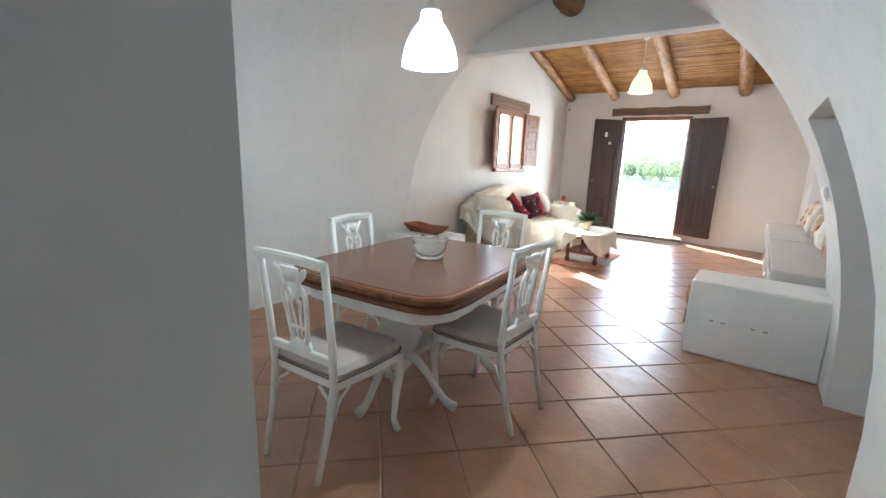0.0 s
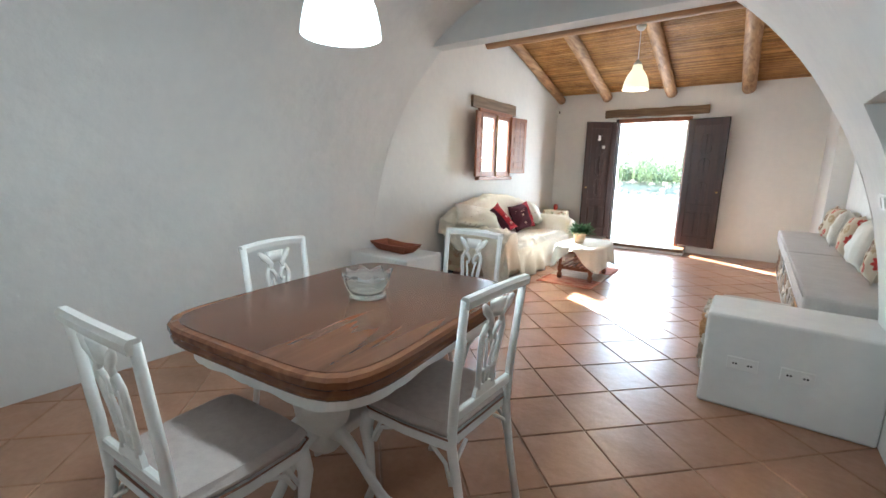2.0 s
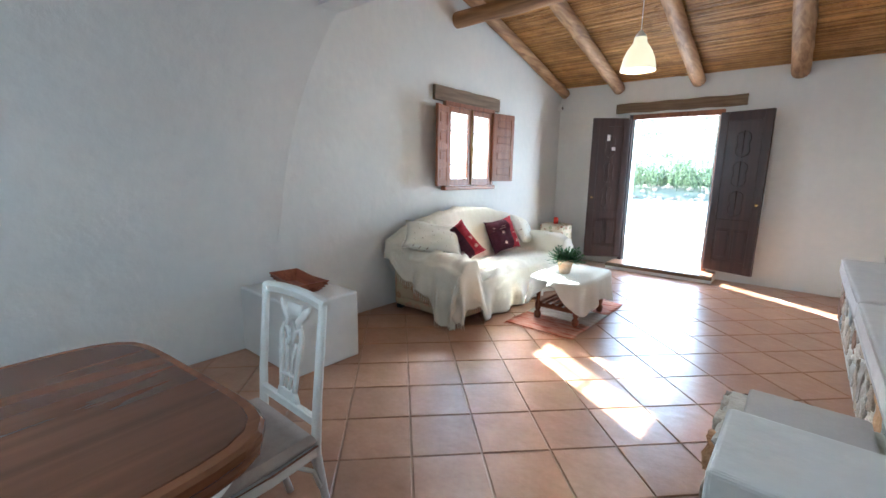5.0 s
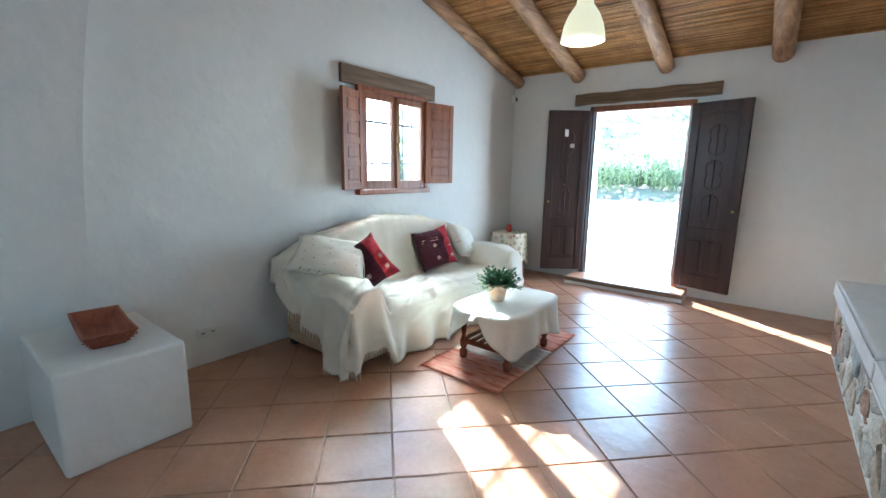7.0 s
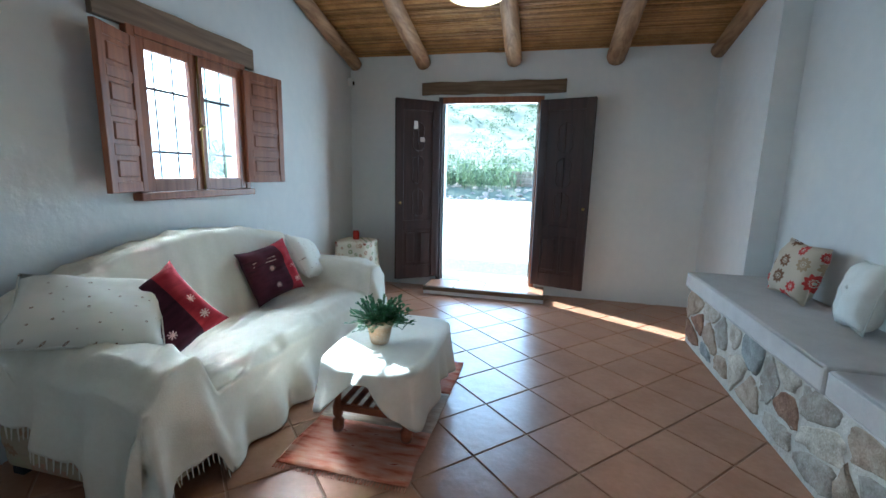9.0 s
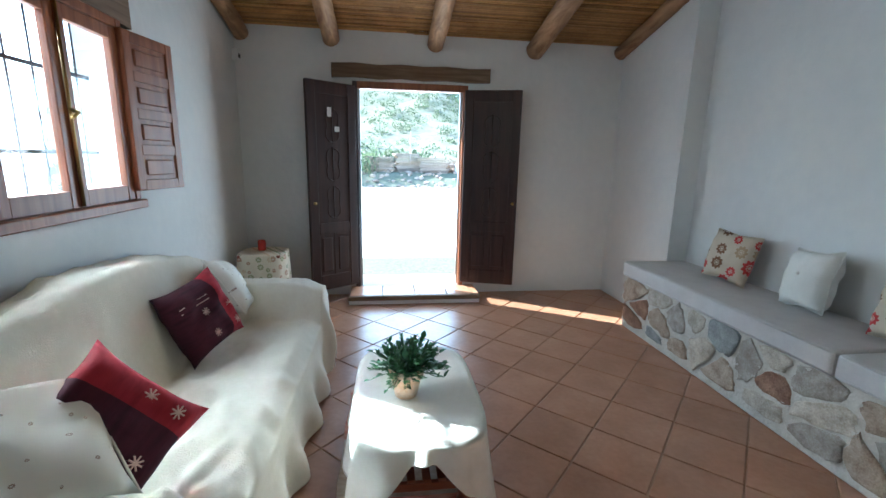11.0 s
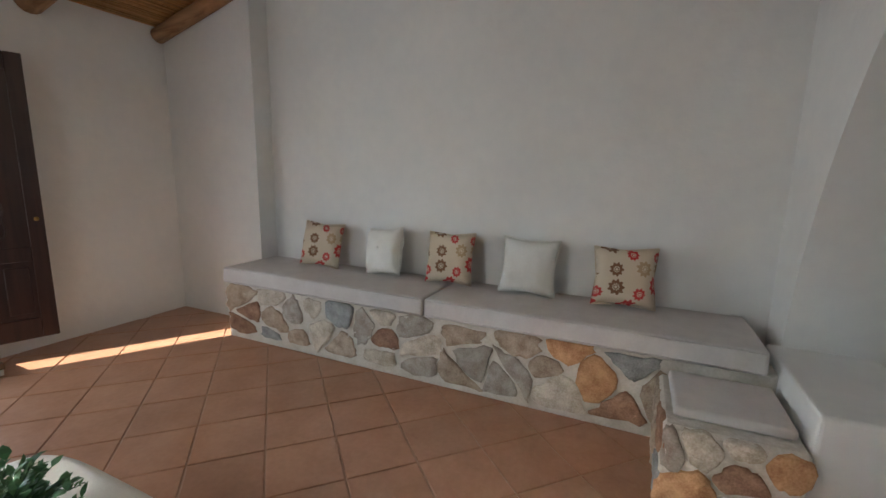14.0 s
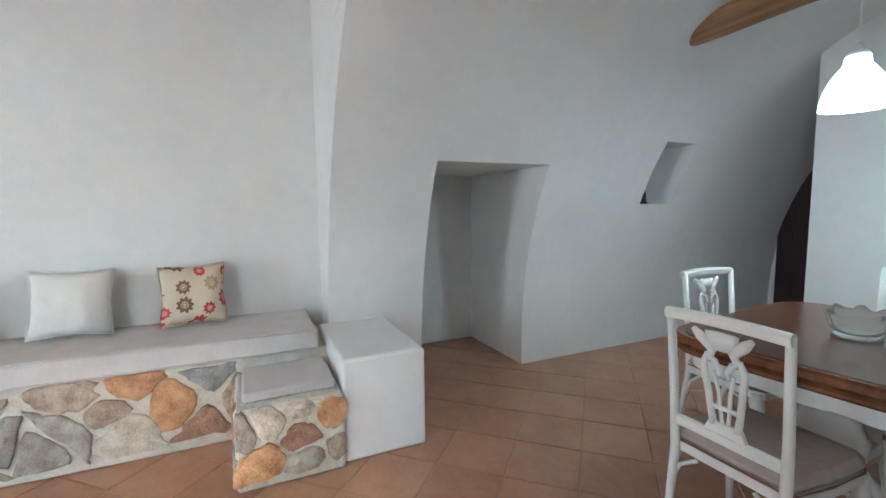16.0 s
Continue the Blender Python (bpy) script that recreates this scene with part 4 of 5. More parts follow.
def throw():
    dl, df, dr = 0.52, 0.44, 0.30
    W, Ly = SX1 - 0.06, SY1 - SY0
    def fn(u, v):
        p = u * (W + df)
        q = -dl + v * (Ly + dl + dr)
        x = 0.06 + min(p, W)
        y = SY0 + min(max(q, 0), Ly)
        dp, dq0, dq1 = max(0, p - W), max(0, -q), max(0, q - Ly)
        hem0 = 0.22 + 0.36 * sstep(0.45, 0.98, p / W) - 0.06 * sstep(0.3, 0.0, p)
        dq0 = dq0 * hem0 / dl
        drop = max(dp, dq0, dq1)
        z = sofa_h(x, y) - drop
        fold = 0.034 * math.sin(y * 17 + 2 * nz(y * 3)) * sstep(0.05, 0.35, dp)
        x += fold + 0.05 * sstep(0, 0.4, dp)
        fy = 0.036 * math.sin(p * 22 + 1.5 * nz(p * 4)) * sstep(0.02, 0.25, dq0 + dq1)
        y += -(0.02 + 0.05 * sstep(0, 0.3, dq0)) * (dq0 > 0) + (0.02 * (dq1 > 0)) + fy
        if dp > 0 and dq0 > 0:
            x -= 0.35 * min(dp, dq0)
            y += 0.10 * min(dp, dq0)
        z += 0.012 * nz(p * 9, q * 7) + 0.008 * nz(p * 22, q * 19)
        z += 0.022 * max(0, 1 - 5 * abs(nz(p * 4.5 + q * 1.6, q * 2.4 - p, 6.0))) * sstep(0.9, 0.3, q / Ly)
        return Vector((x, y, max(0.015, z)))
    return fn


sofa = thing("sofa", pose(0, 0, 0), "two-seat sofa covered by a fringed cream throw", "sofa")
part("base", bx((0.10, SY0 + 0.05, 0.03), (0.96, SY1 - 0.05, 0.36), 0.05, 3), M_SOFA, sofa, "faded floral upholstery")
part("backrest", bx((0.07, SY0 + 0.14, 0.30), (0.26, SY1 - 0.14, 0.64), 0.07, 3), M_SOFA, sofa)
part("armrest", bx((0.10, SY0 + 0.03, 0.10), (0.98, SY0 + 0.24, 0.50), 0.08, 4), M_SOFA, sofa)
part("armrest", bx((0.10, SY1 - 0.24, 0.10), (0.98, SY1 - 0.03, 0.50), 0.08, 4), M_SOFA, sofa)
for x in (0.16, 0.88):
    for y in (SY0 + 0.1, SY1 - 0.1):
        part("foot", bx((x - 0.03, y - 0.03, 0), (x + 0.03, y + 0.03, 0.05)), M_DARK, sofa)
drape = throw()
th_ob = part("throw", grid_mesh(drape, 96, 150), M_THROW, sofa, "cream cotton throw with a knotted fringe", smooth=True)
thicken(th_ob, 0.006, 1.0)
bm = bmesh.new()
rf = random.Random(8)
for k in range(150):
    v = 0.0 + k / 149
    p = drape(1.0, v)
    if p.z > 0.03:
        tube(bm, [p, p + Vector((0.006, rf.uniform(-0.008, 0.008), -min(0.05, p.z - 0.004)))], [0.004, 0.002], 4)
for k in range(70):
    p = drape(0.05 + 0.9 * k / 69, 0.0)
    tube(bm, [p, p + Vector((rf.uniform(-0.008, 0.008), -0.004, -min(0.055, max(0.01, p.z - 0.004))))], [0.004, 0.002], 4)
part("fringe", bm, M_THROW, th_ob)["kind"] = "stuff"
red_cushion(pose(0.62, -3.46, 0.67, -32, -32, 62), "plum and red silk cushion with pale embroidery against the armrest", 1.0)
red_cushion(pose(0.47, -2.38, 0.655, -22, -10, 72), "plum and red silk cushion with pale embroidery upright on the sofa", 2.0)
cushion(pose(0.47, -3.68, 0.755, -62, 10, 44), 0.60, 0.46, 0.13, M_DOTTED, "cream cushion with tiny sprigs slumped over the armrest", 5.0)
cushion(pose(0.44, -1.83, 0.66, -34, 14, 100), 0.50, 0.42, 0.14, M_DOTTED, "cream cushion with tiny sprigs in the sofa corner", 7.0)


# ---- coffee table with its cloth, plant and rug ----
rug = thing("rug", pose(0, 0, 0), "red and cream woven rag rug under the coffee table", "rug")
for a, b, mt in ((-3.48, -3.06, M_RUG), (-3.06, -2.62, M_RUGW), (-2.62, -2.14, M_RUG)):
    def rf_(u, v, a=a, b=b):
        y = a + (b - a) * v
        return Vector((1.24 + 0.67 * u + 0.012 * nz(y * 5, u), y, 0.006 + 0.004 * nz(u * 9, y * 9)))
    ob = part("woven_band", grid_mesh(rf_, 16, 12), mt, rug, smooth=True)
    thicken(ob, 0.006, 1.0)
bm = bmesh.new()
for k in range(44):
    x = 1.245 + 0.66 * k / 43
    for y, s in ((-3.48, -1), (-2.14, 1)):
        tube(bm, [(x, y, 0.008), (x + rf.uniform(-0.006, 0.006), y + s * 0.03, 0.004)], 0.0025, 4)
part("fringe", bm, M_RUG, rug)["kind"] = "stuff"

TX0, TX1, TY0, TY1, TZ = 1.34, 1.88, -3.29, -2.42, 0.44
ct = thing("coffee_table", pose(0, 0, 0), "low carved red-brown table with slatted lower shelf", "table")
part("tabletop", bx((TX0 + 0.045, TY0 + 0.06, TZ - 0.03), (TX1 - 0.045, TY1 - 0.06, TZ - 0.003), 0.01, 2), M_REDWOOD, ct)
for x in (TX0 + 0.07, TX1 - 0.08):
    for y in (TY0 + 0.13, TY1 - 0.13):
        prof = [(0.026, 0.0), (0.032, 0.02), (0.032, 0.06), (0.018, 0.075), (0.028, 0.10), (0.030, 0.14), (0.017, 0.18), (0.022, 0.26), (0.028, 0.32), (0.018, 0.34), (0.028, 0.36), (0.028, TZ - 0.03)]
        bm = lathe(prof, 16)
        bmesh.ops.transform(bm, matrix=pose(x, y, 0.012), verts=bm.verts)
        part("leg", bm, M_REDWOOD, ct, smooth=True)
for y in (TY0 + 0.13, TY1 - 0.13):
    part("stretcher", bx((TX0 + 0.07, y - 0.012, 0.13), (TX1 - 0.08, y + 0.012, 0.17), 0.004), M_REDWOOD, ct)
for k in range(6):
    x = TX0 + 0.10 + k * (TX1 - TX0 - 0.21) / 5
    part("slat", bx((x - 0.018, TY0 + 0.12, 0.17), (x + 0.018, TY1 - 0.12, 0.185), 0.003), M_REDWOOD, ct)
part("apron", bx((TX0 + 0.05, TY0 + 0.10, TZ - 0.09), (TX1 - 0.05, TY0 + 0.12, TZ - 0.03)), M_REDWOOD, ct)
part("apron", bx((TX0 + 0.05, TY1 - 0.12, TZ - 0.09), (TX1 - 0.05, TY1 - 0.10, TZ - 0.03)), M_REDWOOD, ct)


def drape_cloth(x0, x1, y0, y1, z, drop, rnd_c, seed, waves, hem):
    """A cloth over a rounded top: flat above, falling in folds round the rim, hem height by a function of the angle."""
    cx, cy, a, b = (x0 + x1) / 2, (y0 + y1) / 2, (x1 - x0) / 2, (y1 - y0) / 2
    def fn(u, v):
        ang = u * math.tau
        c, s = math.cos(ang), math.sin(ang)
        k = 1 / (abs(c) ** rnd_c + abs(s) ** rnd_c) ** (1 / rnd_c)
        ex, ey = a * c * k, b * s * k
        if v < 0.5:
            r = v / 0.5
            return Vector((cx + ex * r, cy + ey * r, z + 0.004 + 0.002 * nz(ex * r * 8, ey * r * 8, seed) - 0.006 * sstep(0.93, 1, r)))
        d = (v - 0.5) / 0.5
        dd = drop * hem(ang) * d
        out = 1 + 0.10 * d + 0.05 * d * math.sin(waves * ang + 2 * nz(c * 2, s * 2, seed)) + 0.03 * d * nz(c * 5, s * 5, seed + 3)
        return Vector((cx + ex * out + 0.008 * c, cy + ey * out + 0.008 * s, z - 0.006 - dd))
    bm = grid_mesh(fn, 120, 26)
    bmesh.ops.remove_doubles(bm, verts=bm.verts, dist=1e-5)
    bmesh.ops.recalc_face_normals(bm, faces=bm.faces)
    return bm


tc_hem = lambda a: 0.72 + 0.38 * abs(math.sin(2 * a)) ** 1.5 - 0.62 * max(0, -math.sin(a)) ** 5
cl = tagged(obj("tablecloth", drape_cloth(TX0 - 0.01, TX1 + 0.01, TY0 - 0.01, TY1 + 0.01, TZ + 0.001, 0.27, 4.5, 2, 15, tc_hem), M_CLOTH, smooth=True), "white cotton cloth draped over the coffee table", "tablecloth")
thicken(cl, 0.003, 1.0)


def leaf_quad(vs, fs, p, d, up, ln, w):
    s = d.cross(up).normalized()
    base = len(vs)
    n = s.cross(d).normalized()
    for f, k, lift in ((0, 0.12, 0), (0.35, 1.0, 0.10), (0.7, 0.75, 0.06), (1.0, 0.05, -0.08)):
        c = p + d * ln * f + n * lift * ln
        vs.append(c - s * w * k)
        vs.append(c + s * w * k)
    for k in range(3):
        fs.append((base + 2 * k, base + 2 * k + 1, base + 2 * k + 3, base + 2 * k + 2))


def plant(m):
    e = thing("potted_plant", m, "leafy green plant in a weathered terracotta pot", "plant")
    pot = lathe([(0.050, 0), (0.054, 0.01), (0.072, 0.105), (0.082, 0.107), (0.084, 0.14), (0.076, 0.142), (0.068, 0.115)], 28, close=False)
    p = part("pot", pot, M_POT, e, "terracotta pot with pale salt bloom", smooth=True)
    part("soil", lathe([(0.001, 0.118), (0.072, 0.116)], 20, close=False), M_SOIL, e)
    rnd = random.Random(21)
    vs, fs, sv, sf = [], [], [], []
    stems = bmesh.new()
    for k in range(120):
        a, el = rnd.uniform(0, math.tau), rnd.uniform(0.25, 1.35)
        d = Vector((math.cos(a) * math.cos(el), math.sin(a) * math.cos(el), math.sin(el)))
        ln = rnd.uniform(0.08, 0.165)
        pts = [Vector((0.03 * math.cos(a), 0.03 * math.sin(a), 0.115)) + d * ln * f + Vector((0, 0, -0.05 * f * f * (1.3 - el))) for f in (0, 0.33, 0.66, 1)]
        tube(stems, pts, 0.0018, 4)
        if k % 3:
            for f in range(6):
                q = pts[min(3, f)] if f < 4 else pts[1].lerp(pts[3], rnd.random())
                a2 = rnd.uniform(0, math.tau)
                leaf_quad(vs, fs, q, (d + 0.8 * Vector((math.cos(a2), math.sin(a2), rnd.uniform(-0.3, 0.5)))).normalized(), Vector((0, 0, 1)), rnd.uniform(0.022, 0.046), rnd.uniform(0.007, 0.015))
        else:
            for f in range(11):
                q = pts[0].lerp(pts[3], 0.35 + 0.7 * f / 10)
                for s in (-1, 1):
                    dd = (d + s * d.cross(Vector((0, 0, 1))) * 1.1 + Vector((0, 0, rnd.uniform(-0.2, 0.4)))).normalized()
                    leaf_quad(sv, sf, q, dd, Vector((0, 0, 1)), 0.022, 0.0045)
    part("stem", stems, M_LEAF, e)["kind"] = "stuff"
    for nm, a, b, mt in (("foliage", vs, fs, M_LEAF), ("sprig_foliage", sv, sf, M_LEAF2)):
        me = bpy.data.meshes.new(nm)
        me.from_pydata(a, [], b)
        me.materials.append(mt)
        o = new(nm, me)
        o.parent = e
        o["kind"] = "stuff"


plant(pose(1.56, -2.93, TZ + 0.008))

# side table in the corner
st = thing("side_table", pose(0.30, -0.52, 0), "small wooden side table under an embroidered cloth", "table")
part("tabletop", bx((-0.19, -0.19, 0.585), (0.19, 0.19, 0.61), 0.006), M_REDWOOD, st)
for x in (-0.15, 0.15):
    for y in (-0.15, 0.15):
        part("leg", bx((x - 0.018, y - 0.018, 0), (x + 0.018, y + 0.018, 0.585), 0.004), M_REDWOOD, st)
cl = tagged(obj("side_tablecloth", drape_cloth(0.09, 0.51, -0.73, -0.31, 0.612, 0.42, 3.2, 6, 11, lambda a: 0.85 + 0.22 * abs(math.sin(2 * a))), M_CLOTH_F, smooth=True), "cream cloth with brown embroidered flowers on the side table", "tablecloth")
thicken(cl, 0.003, 1.0)
cd = thing("candle_holder", pose(0.28, -0.50, 0.619), "red glass candle holder on the side table", "candle")
part("glass", lathe([(0.030, 0), (0.036, 0.008), (0.038, 0.07), (0.034, 0.10), (0.030, 0.10), (0.033, 0.068)], 24, close=False), M_CANDLE, cd, smooth=True)
part("wax", lathe([(0.001, 0.06), (0.033, 0.06)], 20, close=False), M_WHITEP, cd)


# ---- dining table and chairs ----
def rounded_outline(a, b, e, bow=0.0, n=72):
    out = []
    for k in range(n):
        t = k * math.tau / n
        c, s = math.cos(t), math.sin(t)
        f = 1 / (abs(c) ** e + abs(s) ** e) ** (1 / e)
        out.append((a * c * f, b * s * f))
    return out


TABLE_M = pose(1.895, -7.06, 0, 0, 0, 5) @ Matrix.Diagonal((1.16, 1.015, 1.03, 1))
dt = thing("dining_table", TABLE_M, "polished brown extending table on a white carved pedestal", "table")
part("tabletop", prism(rounded_outline(0.43, 0.635, 6.5), 0.728, 0.752, 0.007), M_TABLE, dt, "dark polished top", smooth=False)
part("table_border", prism(rounded_outline(0.458, 0.663, 6.5), 0.708, 0.7495, 0.010), M_TABLE_EDGE, dt, "lighter moulded border")
part("extension_leaf", prism(rounded_outline(0.452, 0.657, 6.5), 0.672, 0.703, 0.010), M_TABLE_EDGE, dt, "folded lower leaf")
part("gap_shadow_board", prism(rounded_outline(0.44, 0.645, 6.5), 0.70, 0.71), M_TABLE, dt)


def apron():
    bm = bmesh.new()
    ol = rounded_outline(0.40, 0.60, 6.5, n=120)
    ring = []
    for k, (x, y) in enumerate(ol):
        zb = 0.612 - 0.018 * abs(math.sin(k * math.tau / 120 * 6)) - 0.012 * math.cos(k * math.tau / 120 * 12)
        ring.append([bm.verts.new((x * f, y * g, z)) for f, g, z in ((1, 1, 0.672), (1, 1, zb), (0.955, 0.968, zb), (0.955, 0.968, 0.672))])
    for a, b in zip(ring, ring[1:] + ring[:1]):
        for k in range(4):
            bm.faces.new((a[k], a[(k + 1) % 4], b[(k + 1) % 4], b[k]))
    bmesh.ops.recalc_face_normals(bm, faces=bm.faces)
    return bm


part("apron", apron(), M_CHAIR, dt, "white scalloped apron")
ped = [(0.05, 0.16), (0.075, 0.19), (0.055, 0.24), (0.10, 0.30), (0.115, 0.38), (0.085, 0.46), (0.06, 0.50), (0.09, 0.54), (0.10, 0.60), (0.10, 0.67)]
for y in (-0.26, 0.26):
    bm = lathe(ped, 24)
    bmesh.ops.transform(bm, matrix=pose(0, y, 0), verts=bm.verts)
    part("column", bm, M_CHAIR, dt, smooth=True)
part("stretcher", bx((-0.04, -0.26, 0.17), (0.04, 0.26, 0.225), 0.012, 2), M_CHAIR, dt)
for sy in (-1, 1):
    for turn in (-90, 0, 90):
        out = Vector((math.sin(radians(turn)), sy * math.cos(radians(turn)), 0))
        pts = []
        for k in range(13):
            f = k / 12
            r = 0.03 + 0.31 * f
            z = 0.25 - 0.225 * sstep(0.05, 0.95, f) + 0.03 * math.sin(math.pi * f) + 0.012 * sstep(0.8, 1, f)
            pts.append(Vector((0, sy * 0.26, max(0.024, z))) + out * r)
        part("leg", tb(pts, [0.036 - 0.014 * sstep(0, 0.6, k / 12) + 0.007 * sstep(0.75, 1, k / 12) for k in range(13)], 10, 0.8), M_CHAIR, dt, smooth=True)



def chair():
    """White chair with a pierced lyre back and a padded seat; it faces +y, its back at y = 0."""
    e = thing("dining_chair", pose(0, 0, 0), "white painted chair with a pierced lyre back and padded mauve seat", "chair", "chairs round the dining table")
    hw, H = 0.19, 0.965
    for s in (-1, 1):
        pts = [(s * (hw - 0.02), -0.075, 0.0), (s * (hw - 0.008), -0.022, 0.22), (s * hw, 0.012, 0.42), (s * (hw + 0.004), 0.0, 0.62), (s * (hw + 0.008), -0.035, H)]
        part("back_post", tb(pts, [0.015, 0.016, 0.019, 0.017, 0.015], 8), M_CHAIR, e, smooth=True)
        pts = [(s * 0.215, 0.40, 0.43), (s * 0.222, 0.415, 0.34), (s * 0.212, 0.405, 0.20), (s * 0.205, 0.40, 0.07), (s * 0.212, 0.42, 0.0)]
        part("front_leg", tb(pts, [0.030, 0.027, 0.018, 0.014, 0.020], 10), M_CHAIR, e, smooth=True)
    rail = [(-hw - 0.018, -0.042, H - 0.005), (-0.1, -0.052, H + 0.003), (0, -0.055, H + 0.005), (0.1, -0.052, H + 0.003), (hw + 0.018, -0.042, H - 0.005)]
    bm = bmesh.new()
    vsl = []
    for x, y, z in rail:
        vsl.append([bm.verts.new((x, y + q, z + w)) for q, w in ((-0.014, -0.020), (0.014, -0.020), (0.019, 0.006), (0.010, 0.018), (-0.010, 0.018), (-0.019, 0.006))])
    for a, b in zip(vsl, vsl[1:]):
        for k in range(6):
            bm.faces.new((a[k], a[(k + 1) % 6], b[(k + 1) % 6], b[k]))
    bm.faces.new(vsl[0][::-1]), bm.faces.new(vsl[-1])
    bmesh.ops.recalc_face_normals(bm, faces=bm.faces)
    part("top_rail", bm, M_CHAIR, e)
    part("cross_rail", bx((-hw, -0.006, 0.515), (hw, 0.018, 0.555), 0.005), M_CHAIR, e)
    # the lyre
    def back_y(z):
        return 0.008 - 0.055 * ((z - 0.5) / 0.43) ** 1.5 if z > 0.5 else 0.008
    sp = part("splat", prism([(-0.075, 0.0), (0.075, 0.0), (0.055, 0.045), (-0.055, 0.045)], -0.008, 0.008), M_CHAIR, e)
    sp.matrix_local = pose(0, back_y(0.57), 0.548, 90)
    bm = bmesh.new()
    for s in (-1, 1):
        pts = [(s * x, back_y(z), z) for x, z in ((0.042, 0.58), (0.050, 0.63), (0.058, 0.70), (0.066, 0.76), (0.070, 0.80), (0.056, 0.835), (0.030, 0.82), (0.014, 0.79), (0.020, 0.765))]
        tube(bm, pts, [0.014, 0.013, 0.013, 0.014, 0.014, 0.013, 0.012, 0.010, 0.008], 8, 0.7)
        pts = [(s * x, back_y(z), z) for x, z in ((0.052, 0.82), (0.035, 0.86), (0.075, 0.90), (0.10, 0.925))]
        tube(bm, pts, [0.012, 0.018, 0.020, 0.010], 8, 0.6)
        pts = [(s * x, back_y(z), z) for x, z in ((0.010, 0.585), (0.016, 0.65), (0.020, 0.71), (0.034, 0.78))]
        tube(bm, pts, 0.008, 6, 0.7)
    tube(bm, [(-0.045, back_y(0.65), 0.65), (0.045, back_y(0.65), 0.65)], 0.009, 6)
    tube(bm, [(0, back_y(0.87), 0.865), (0, back_y(0.92), 0.925)], [0.045, 0.06], 8, 0.22)
    bmesh.ops.recalc_face_normals(bm, faces=bm.faces)
    part("lyre", bm, M_CHAIR, e, smooth=True)
    ol = [(-0.205, 0.015), (0.205, 0.015), (0.232, 0.20), (0.238, 0.38), (0.215, 0.435), (0.10, 0.448), (-0.10, 0.448), (-0.215, 0.435), (-0.238, 0.38), (-0.232, 0.20)]
    part("seat_frame", prism(ol, 0.405, 0.445, 0.004), M_CHAIR, e)
    bm = prism(ol, 0.445, 0.497, 0.022)
    part("seat", bm, M_SEAT, e, "padded mauve cloth seat", smooth=False)
    part("piping", tb([(x * 1.005, 0.22 + (y - 0.22) * 1.005, 0.449) for x, y in ol + ol[:1]], 0.004, 5), mat("seat_piping", (0.25, 0.12, 0.08), 0.8), e, "brown piping")
    # bentwood braces
    for s in (-1, 1):
        part("brace", tb([(s * 0.212, 0.39, 0.30), (s * 0.20, 0.36, 0.37), (s * 0.16, 0.34, 0.402)], 0.008, 6), M_CHAIR, e, smooth=True)
        part("brace", tb([(s * 0.196, 0.005, 0.27), (s * 0.198, 0.03, 0.35), (s * 0.205, 0.09, 0.402)], 0.008, 6), M_CHAIR, e, smooth=True)
        part("brace", tb([(s * 0.194, 0.0, 0.27), (s * 0.165, 0.005, 0.355), (s * 0.10, 0.01, 0.402)], 0.008, 6), M_CHAIR, e, smooth=True)
        part("brace", tb([(s * 0.216, 0.37, 0.30), (s * 0.218, 0.33, 0.375), (s * 0.22, 0.27, 0.402)], 0.008, 6), M_CHAIR, e, smooth=True)
    return e


CH = chair()
CH.matrix_world = pose(1.98, -8.03, 0, 0, 0, 4)
copy_thing(CH, pose(2.58, -7.09, 0, 0, 0, 88))
copy_thing(CH, pose(1.87, -6.09, 0, 0, 0, 180))
copy_thing(CH, pose(1.31, -7.09, 0, 0, 0, -81))


def bowl():
    e = thing("glass_bowl", TABLE_M @ pose(0.0, 0.04, 0.753) @ Matrix.Diagonal((0.80, 0.92, 0.92, 1)), "clear cut-glass fruit bowl on the dining table", "bowl")
    bm = bmesh.new()
    n = 40
    rings = []
    for r, z, w in ((0.001, 0.004, 0), (0.075, 0.0, 0), (0.085, 0.012, 0), (0.105, 0.05, 0.004), (0.115, 0.09, 0.006), (0.122, 0.12, 0.012), (0.114, 0.12, 0.012), (0.106, 0.088, 0.004), (0.095, 0.05, 0), (0.07, 0.022, 0), (0.001, 0.018, 0)):
        rings.append([bm.verts.new(((r + w * math.sin(8 * k * math.tau / n)) * math.cos(k * math.tau / n), (r + w * math.sin(8 * k * math.tau / n)) * math.sin(k * math.tau / n), z + (0.012 * math.sin(8 * k * math.tau / n) if z > 0.1 else 0))) for k in range(n)])
    for a, b in zip(rings, rings[1:]):
        for k in range(n):
            bm.faces.new((a[k], a[(k + 1) % n], b[(k + 1) % n], b[k]))
    bmesh.ops.recalc_face_normals(bm, faces=bm.faces)
    part("glass", bm, M_BOWL, e, smooth=True)
    part("foot_ring", lathe([(0.078, 0.0), (0.092, 0.0), (0.092, 0.008), (0.078, 0.008)], 36), M_BOWL, e, "thick glass foot ring", smooth=True)


bowl()


